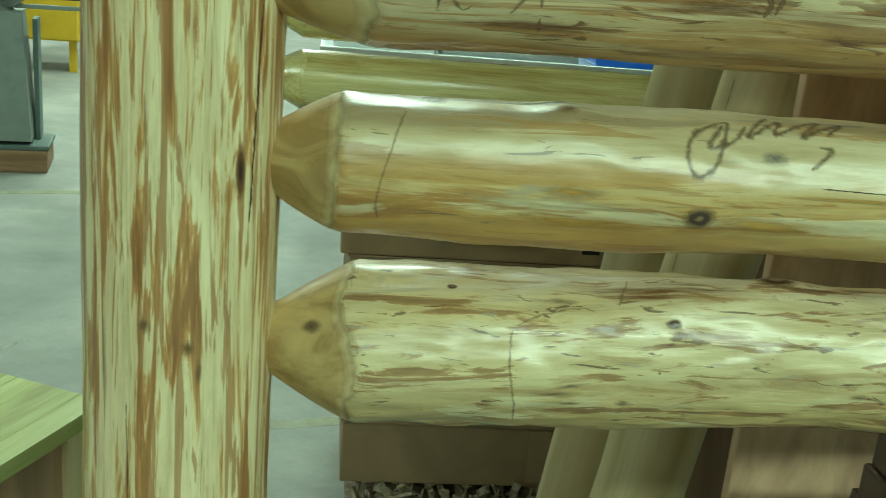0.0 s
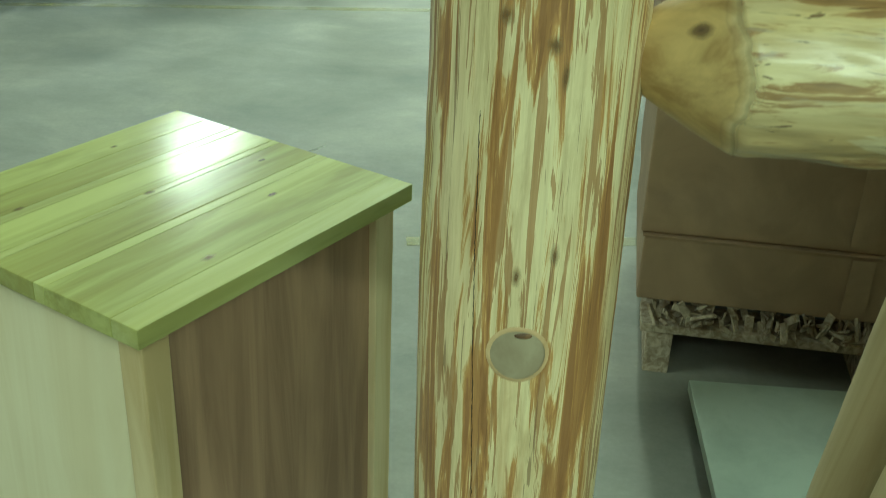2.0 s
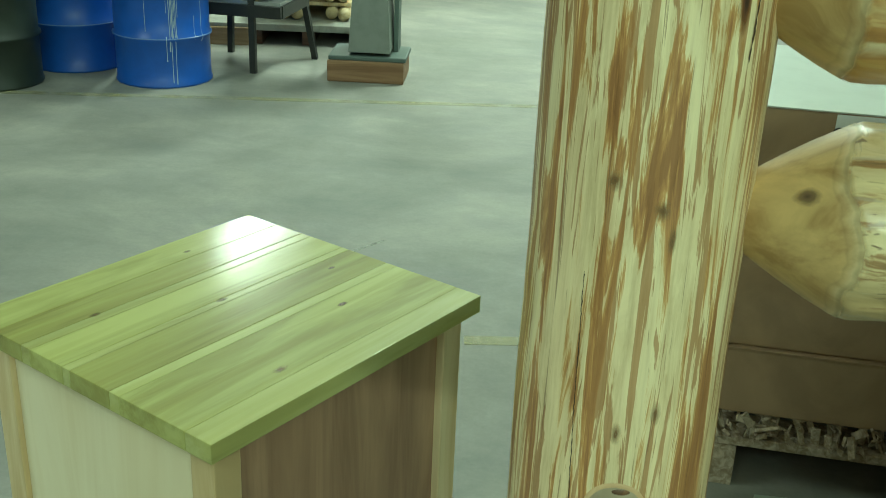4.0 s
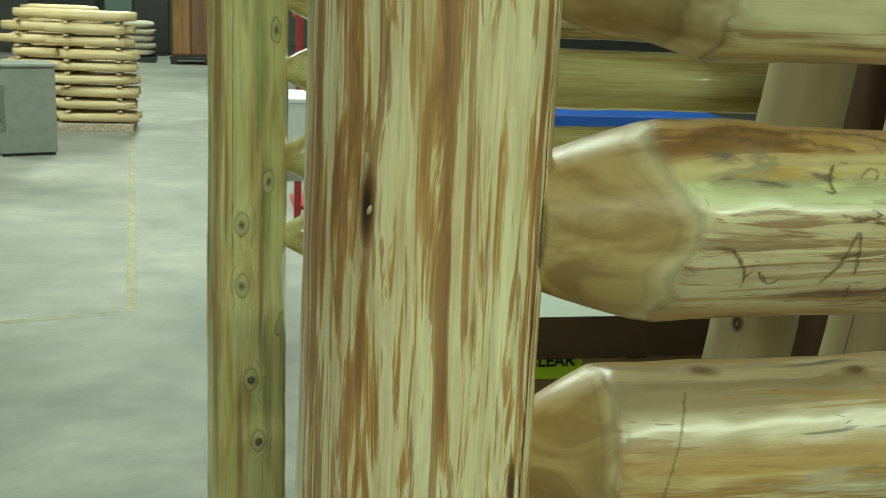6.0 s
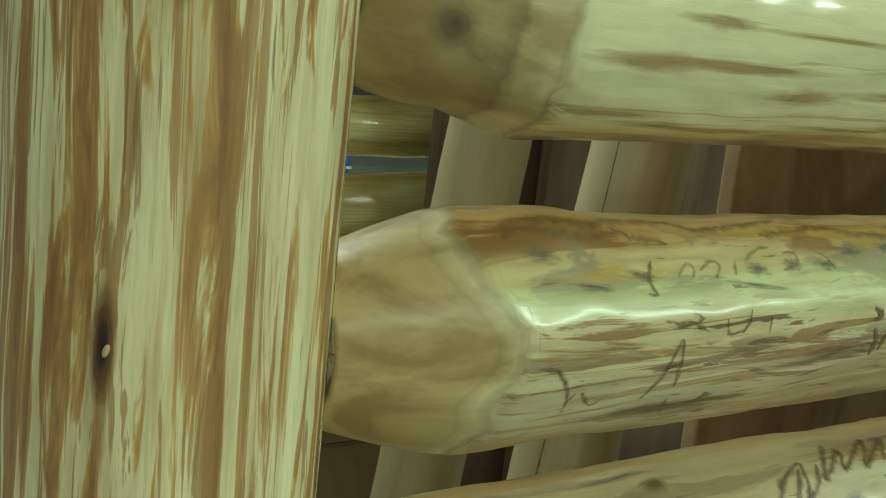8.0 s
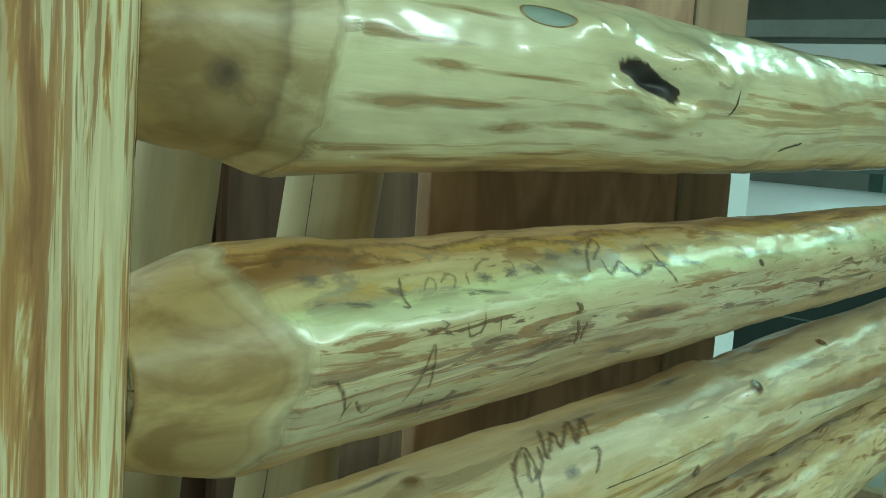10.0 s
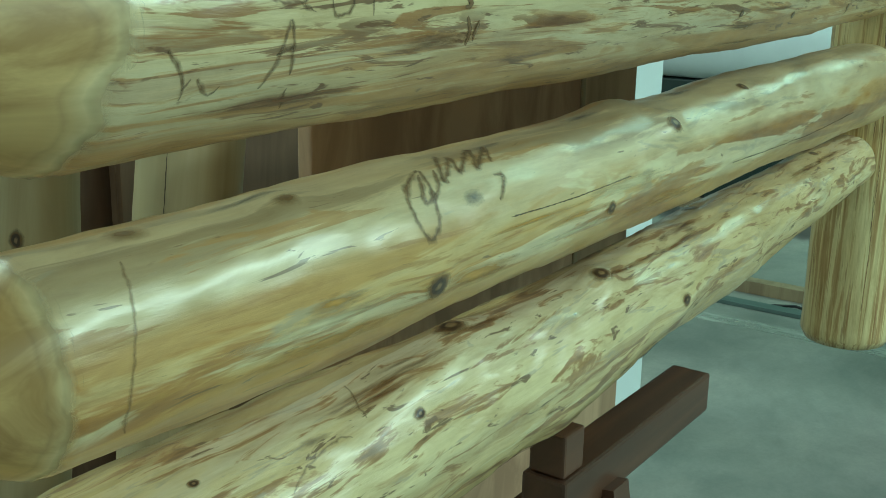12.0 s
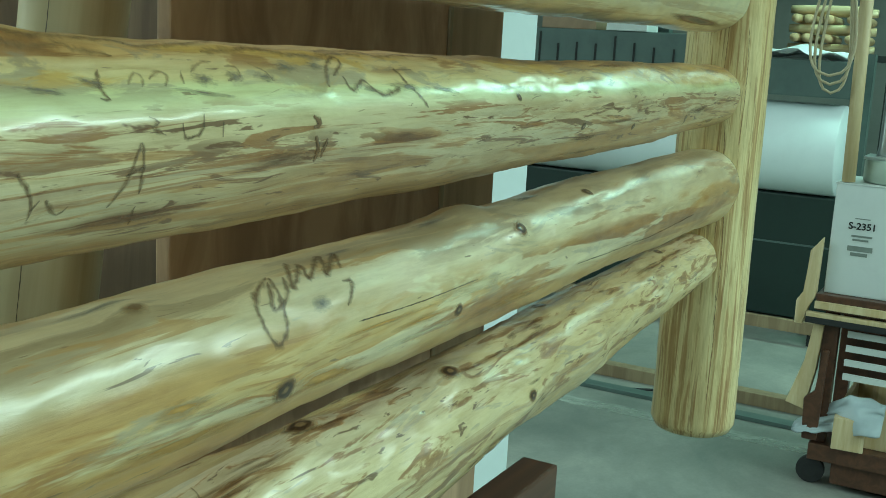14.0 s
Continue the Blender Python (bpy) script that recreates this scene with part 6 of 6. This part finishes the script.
fm_ = thing("far_machine", "tall dark grey machine at the far end of the hall", "machine", -2.3, 26.5, 0)
part("cabinet", a_box(-0.5, -0.3, 0.05, 0.1, 0.3, 2.6, 0.02), SLATE, fm_)
part("side_unit", a_box(0.12, -0.2, 0.05, 0.9, 0.3, 1.5, 0.02), STEEL, fm_)
part("hood", a_box(0.15, -0.3, 1.7, 0.8, 0.2, 2.1, 0.05), DARK_GREEN, fm_)
part("duct", tube_path([(0.5, 0, 1.5), (0.5, 0, 2.6), (0.3, 0, 3.6), (0.3, 0.3, 4.8)], 0.14, 14), GREY, fm_)
part("foot", a_box(-0.5, -0.28, 0, 0.85, 0.28, 0.049), STEEL, fm_)
fm2 = thing("far_machine", "low dark green machine beside a tall grey one", "machine", -3.6, 26.0, 0)
part("body", a_box(-0.6, -0.4, 0.05, 0.6, 0.4, 1.1, 0.03), DARK_GREEN, fm2)
part("bed", a_box(-0.7, -0.5, 1.101, 0.65, 0.45, 1.18, 0.01), STEEL, fm2)
part("column", a_box(-0.3, -0.1, 1.181, 0.1, 0.3, 2.3, 0.02), DARK_GREEN, fm2)
part("foot", a_box(-0.58, -0.38, 0, 0.58, 0.38, 0.049), STEEL, fm2)
sk = thing("sack_pallet", "pale filled sacks stacked on a dark pallet", "sacks", -1.95, 24.6, 0)
part("pallet", a_box(-0.36, -0.4, 0, 0.36, 0.4, 0.12, 0.006), STEEL, sk)
for k in range(5):
    sbm = bmesh.new()
    bmesh.ops.create_uvsphere(sbm, u_segments=20, v_segments=12, radius=1.0)
    for v in sbm.verts:
        n = noise.noise(v.co * 2.3 + Vector((k, 2, 0)))
        v.co = Vector((math.copysign(abs(v.co.x) ** 0.5, v.co.x) * 0.34 * (1 + 0.08 * n), math.copysign(abs(v.co.y) ** 0.6, v.co.y) * 0.36, math.copysign(abs(v.co.z) ** 0.7, v.co.z) * 0.075 * (1 + 0.15 * n)))
    part("sack", sbm, SACK, sk, "pale filled sack", pose(0.03 * (k % 2) - 0.015, 0, 0.196 + 0.145 * k, 0, 0, 4 * (k % 3) - 4), True)

# ---------------------------------------------------------------- roll machine on the right
rm = thing("packing_roll_stand", "dark green stand holding a wide white foam roll", "roll stand", 7.3, 2.64, 0)
part("body", a_box(-0.05, -1.2, 0.10, 0.5, 2.6, 0.94, 0.01), DARK_GREEN, rm)
part("seam", a_box(-0.058, -1.2, 0.60, -0.0505, 2.6, 0.612), SLATE, rm, "faint seam across the dark front")
part("plinth", a_box(-0.42, -1.15, 0.085, -0.38, 2.6, 0.165, 0.003), PINE_DULL, rm, "dull wooden board along the foot")
for fy in (-1.1, 0.6, 2.3):
    part("foot", a_box(-0.379, fy, 0.0, 0.45, fy + 0.06, 0.0995), RUBBER, rm)
part("foam_roll", turned([(0.05, -1.06), (0.298, -1.055), (0.305, -1.047), (0.305, 2.38), (0.29, 2.4), (0.05, 2.4)], 40), WHITE, rm, "wide white foam roll", pose(0.06, 0, 1.25, -90, 0, 0), True)
part("cross_beam", a_box(-0.12, -1.1, 1.60, 0.1, 0.0, 1.84, 0.01), SLATE, rm)
part("slotted_panel", a_box(-0.1, 0.02, 1.68, 0.1, 2.6, 1.97, 0.01), SLATE, rm)
rs = random.Random(4)
for k in range(17):
    part("slot", a_box(-0.108, 0.1 + 0.145 * k, rs.uniform(1.69, 1.76), -0.1005, 0.113 + 0.145 * k, rs.uniform(1.85, 1.95)), INK, rm)
part("upright", a_box(0.35, -1.15, 0.94, 0.45, -1.05, 1.9), SLATE, rm)
part("upright", a_box(0.35, 2.45, 0.94, 0.45, 2.55, 2.76), SLATE, rm)
part("upright", a_box(0.35, 0.30, 0.94, 0.45, 0.40, 2.76), SLATE, rm)
part("top_beam", a_box(0.24, 0.1, 2.62, 0.349, 2.6, 2.75, 0.01), GREY, rm, "grey-green top beam")
part("top_board", a_box(0.27, 0.1, 2.44, 0.345, 2.6, 2.58, 0.006), LABEL_WHITE, rm, "white board under the top beam")
part("brown_board", a_box(0.25, 0.1, 2.26, 0.345, 2.6, 2.41, 0.006), TAN_BOARD, rm, "brown board under the white one")
rl = thing("log_stack", "short peeled logs cross-stacked on a high shelf", "log pile", 8.9, 1.99, 1.9, 0, "log piles")
for k in range(5):
    if k % 2 == 0:
        for sx in (-0.2, 0.15):
            part("log", log_mesh(0.60, 0.037, 0.035, 700 + k * 2 + int(sx > 0), 0.05, 0.004, 14, 0.1), PINE_RAW, rl, "", pose(sx, -0.30, 0.037 + 0.073 * k, -90, 0, 0), True)
    else:
        for sy in (-0.25, -0.17, 0.0, 0.15, 0.24):
            part("log", log_mesh(0.6, 0.036, 0.035, 720 + k * 3 + int(sy * 10), 0.05, 0.004, 14, 0.1), END_GRAIN, rl, "log showing its orange end", pose(-0.32, sy, 0.037 + 0.073 * k, 0, 90, 0), True)
shelf = thing("shelf_rack", "dark steel shelf rack behind the foam roll", "shelf rack", 8.9, 2.3, 0)
part("board", a_box(-0.4, -0.9, 1.85, 0.5, 0.9, 1.899), STEEL, shelf)
for ly in (-0.85, 0.8):
    part("upright", a_box(0.4, ly, 0, 0.46, ly + 0.06, 1.849), STEEL, shelf)
    part("upright", a_box(-0.38, ly, 0, -0.32, ly + 0.06, 1.849), STEEL, shelf)

tagged(part("timber", a_box(5.44, 1.30, 0, 5.53, 4.2, 0.07, 0.004), PINE_DULL), "long dull pine timber lying on the floor", "timber")
tagged(part("steel_channel", a_box(5.17, 1.05, 0, 5.26, 4.3, 0.022, 0.003), SLATE), "low grey steel channel lying on the floor", "channel")
# pale strip, colour only, where a pale edge crosses the floor
setting("dust_strip", a_box(4.86, 0.9, 0.0004, 4.98, 4.4, 0.002), PALE_FLOOR_MARK, "pale strip along the concrete", "floor line")

# ---------------------------------------------------------------- packing cart
ct = thing("packing_cart", "brown wooden cart with a shelf of offcuts and castor wheels", "cart", 4.65, 0.69, 0)
part("shelf", a_box(-0.2, -0.3, 0.79, 0.5, 0.50, 0.86, 0.004), DARK_WOOD, ct)
part("shelf_edge", a_box(-0.22, -0.3, 0.80, -0.201, 0.50, 0.83), PINE_RAW, ct)
for ly in (-0.25, 0.40):
    for lx in (-0.16, 0.40):
        part("leg", a_box(lx, ly, 0.14, lx + 0.06, ly + 0.06, 0.789), DARK_WOOD, ct)
part("lower_shelf", a_box(-0.2, -0.3, 0.13, 0.5, 0.46, 0.205, 0.004), DARK_WOOD, ct)
part("lower_box", a_box(-0.17, -0.3, 0.03, 0.5, 0.36, 0.129, 0.004), DARK_WOOD, ct, "dark box under the lower shelf")
# dark sheet added to stand in for the shade behind the slats
part("back_panel", a_box(-0.02, -0.3, 0.46, 0.0, 0.40, 0.788), DARK_WOOD, ct)
part("shelf_strip", a_box(-0.224, -0.3, 0.762, -0.19, 0.53, 0.782, 0.003), PINE_RAW, ct)
part("shelf_strip", a_box(-0.224, -0.3, 0.735, -0.19, 0.53, 0.761, 0.003), RUBBER, ct)
for k in range(4):
    part("slat", a_box(-0.17, -0.25, 0.50 + 0.062 * k, -0.162, 0.36, 0.528 + 0.062 * k), CARTON_WHITE, ct)


def plate(pts, x0, x1):
    """A board cut to an outline of (y, z), between two x."""
    bm = bmesh.new()
    a = [bm.verts.new((x0, y, z)) for y, z in pts]
    b = [bm.verts.new((x1, y, z)) for y, z in pts]
    bm.faces.new(a)
    bm.faces.new(b)
    for k in range(len(pts)):
        bm.faces.new((a[k], a[(k + 1) % len(pts)], b[(k + 1) % len(pts)], b[k]))
    bmesh.ops.bevel(bm, geom=bm.edges[:], offset=0.003, segments=1, affect="EDGES")
    return bm


part("arm", plate([(0.50, 1.10), (0.545, 1.04), (0.552, 0.86), (0.580, 0.82), (0.578, 0.72), (0.545, 0.72), (0.53, 0.80), (0.505, 0.84)], -0.20, -0.15), PINE_RAW, ct, "pale cut-out side arm")
part("brace", plate([(0.455, 0.76), (0.495, 0.76), (0.52, 0.56), (0.58, 0.36), (0.50, 0.34), (0.47, 0.52)], -0.18, -0.12), PINE_RAW, ct, "pale tapering brace")
part("leg_board", plate([(0.42, 0.62), (0.445, 0.62), (0.455, 0.44), (0.50, 0.40), (0.49, 0.22), (0.43, 0.22)], -0.21, -0.181), DARK_WOOD, ct)
for ly in (-0.2, 0.45):
    for lx in (-0.12, 0.42):
        w = part("castor", turned([(0.03, -0.02), (0.06, -0.015), (0.06, 0.015), (0.03, 0.02)], 18), RUBBER, ct, "black castor wheel", pose(lx, ly, 0.06, 0, 90, 0))
        part("fork", a_box(-0.139, -0.012, -0.012, -0.06, 0.012, 0.012), STEEL, w)
tray = thing("offcut_tray", "pale wooden tray on the cart's lower shelf", "tray", 4.52, 0.54, 0.206)
for ax0, ay0, ax1, ay1 in ((0.0, 0.0, 0.02, 0.50), (0.34, 0.0, 0.36, 0.50), (0.021, 0.0, 0.339, 0.02), (0.021, 0.48, 0.339, 0.50)):
    part("side", a_box(ax0, ay0, 0.0, ax1, ay1, 0.20, 0.003), PINE_RAW, tray)
part("bottom", a_box(0.021, 0.021, 0.0, 0.339, 0.479, 0.012), PINE_RAW, tray)
rt = random.Random(12)
for k in range(12):
    w = rt.uniform(0.05, 0.12)
    blk = tagged(part("wood_offcut", a_box(-w / 2, -0.025, 0, w / 2, 0.025, 0.045, 0.003), (PINE_RAW, CRATE_BROWN, DARK_WOOD)[k % 3]), "short wood offcut in the tray on the cart", "offcut", "offcuts on the cart")
    blk.matrix_world = pose(4.63 + 0.13 * (k % 2), 0.63 + 0.06 * (k // 2), 0.219 + (0.0 if k < 8 else 0.048), 0, 0, 25 * (k % 3) - 25)
blk = tagged(part("wood_block", a_box(0, 0, 0, 0.08, 0.13, 0.14, 0.005), PINE_RAW), "square pale wood block on the cart's lower shelf", "block")
blk.matrix_world = pose(4.435, 0.925, 0.206, 0, 0, 6)

sb = thing("packing_carton", "pale grey printed carton standing on the cart", "carton", 4.50, 0.92, 0.861)
part("body", a_box(0, -0.26, 0, 0.35, 0.25, 0.468, 0.004), CARTON_WHITE, sb)
part("lid_flap", a_box(-0.003, -0.263, 0.4685, 0.353, 0.253, 0.474, 0.001), CARTON_WHITE, sb)
part("lettering", text_bm("S-2351", 0.040), INK, sb, "", pose(-0.002, 0.128, 0.297, 90, 0, -90))
for k, (y0, y1, z0, z1) in enumerate(((0.100, 0.160, 0.328, 0.332), (0.085, 0.168, 0.252, 0.260), (0.098, 0.162, 0.236, 0.244), (0.078, 0.178, 0.192, 0.214), (0.096, 0.164, 0.172, 0.186))):
    part("print_bar", a_box(-0.002, y0, z0, -0.0005, y1, z1), GREY, sb)
tape = thing("tape_roll", "dull green-tan roll of wide tape on the pale carton", "tape roll", 4.67, 0.93, 1.336)
part("roll", turned([(0.06, 0.0), (0.155, 0.0), (0.162, 0.008), (0.162, 0.088), (0.155, 0.096), (0.06, 0.096)], 32), GREEN_BOARD, tape, "", None, True)

tagged(part("wood_pole", tube_path([(4.53, 1.13, 1.338), (4.53, 1.14, 1.8), (4.53, 1.155, 2.5)], 0.028, 10), PINE_RAW, None, "", None, True), "pale wooden pole standing on the printed carton", "pole")
tagged(part("rope_peg", tube_path([(4.51, 1.15, 2.36), (4.46, 1.28, 2.37)], 0.008, 6), STEEL), "thin steel peg on the pole, holding rope loops", "peg")
for k in range(3):
    rope = []
    for i in range(-16, 17):
        f = abs(i) / 16
        wide = 0.058 + 0.016 * k
        rope.append((4.47 - 0.008 * k, 1.235 + 0.006 * k + (1 if i > 0 else -1) * (wide * math.sin(math.pi * min(1.0, f ** 0.62)) * (1 - 0.2 * f) + 0.012 * f), 1.70 + 0.035 * k + 0.65 * f ** 1.35))
    tagged(part("rope_loop", tube_path(rope, 0.006, 6), ROPE, None, "", None, True), "thin pale rope hanging in a loop from a peg", "rope", "rope loops")

pipe = thing("steel_tube", "bright flared steel tube standing on the tape roll", "tube", 4.68, 1.01, 1.4325)
part("tube", turned([(0.045, 0.0), (0.036, 0.05), (0.036, 0.40), (0.046, 0.54), (0.046, 0.555), (0.030, 0.555)], 20), ALU, pipe, "", None, True)
part("flange", a_box(-0.09, -0.08, 0, 0.09, 0.08, 0.014, 0.003), ALU, pipe)

pl = bmesh.new()
bmesh.ops.create_grid(pl, x_segments=24, y_segments=14, size=0.5)
for v in pl.verts:
    u, w = v.co.x + 0.5, v.co.y + 0.5
    top = 0.27 + 0.17 * min(1.0, u / 0.6) - 0.06 * max(0.0, u - 0.6)
    low = 0.25 + 0.05 * u
    v.co = Vector((4.50 - 0.07 * (1 - w) - 0.03 * math.sin(9 * u + 3 * w) * (1 - 0.5 * w) + 0.02 * noise.noise((u * 6, w * 6, 1)), 1.225 - 0.36 * u, low + (top - low) * w + 0.012 * noise.noise((u * 8, w * 5, 4))))
ext = bmesh.ops.extrude_face_region(pl, geom=pl.faces[:])
bmesh.ops.translate(pl, vec=(0.003, 0, 0), verts=[g for g in ext["geom"] if isinstance(g, bmesh.types.BMVert)])
tagged(part("plastic_sheet", pl, PLASTIC, None, "", None, True), "crumpled pale plastic sheet draped over the tray on the cart", "plastic sheet")

pw = bmesh.new()
bmesh.ops.create_grid(pw, x_segments=16, y_segments=16, size=0.5)
for v in pw.verts:
    u, w = v.co.x, v.co.y
    v.co = Vector((0.3 * u, 0.62 * w, 0.05 * noise.noise((u * 4, w * 4, 9)) + 0.10 * (0.5 - abs(w))))
ext = bmesh.ops.extrude_face_region(pw, geom=pw.faces[:])
bmesh.ops.translate(pw, vec=(0, 0, 0.004), verts=[g for g in ext["geom"] if isinstance(g, bmesh.types.BMVert)])
film_ = tagged(part("plastic_film", pw, LABEL_WHITE, None, "", None, True), "crumpled white plastic film on top of the roll stand", "plastic film")
film_.matrix_world = pose(7.27, 1.90, 1.855)

for k, (bx, by, w) in enumerate(((6.95, 2.95, 0.30), (7.0, 3.35, 0.42))):
    cb = thing("small_carton", "pale cardboard box on the roll stand's top panel", "carton", bx + 0.23, by, 1.971, 0, "small cartons")
    part("body", a_box(0, 0, 0, 0.25, w, 0.12, 0.004), CARDBOARD if k else CARTON_WHITE, cb)
    part("flap", a_box(-0.01, 0, 0.121, 0.12, w, 0.124), CARDBOARD, cb)

tagged(part("cable", tube_path([(5.3, 2.5, 0.008), (5.2, 2.35, 0.008), (5.35, 2.1, 0.008), (5.25, 1.9, 0.008)], 0.008, 6), RUBBER), "black cable lying on the floor", "cable")
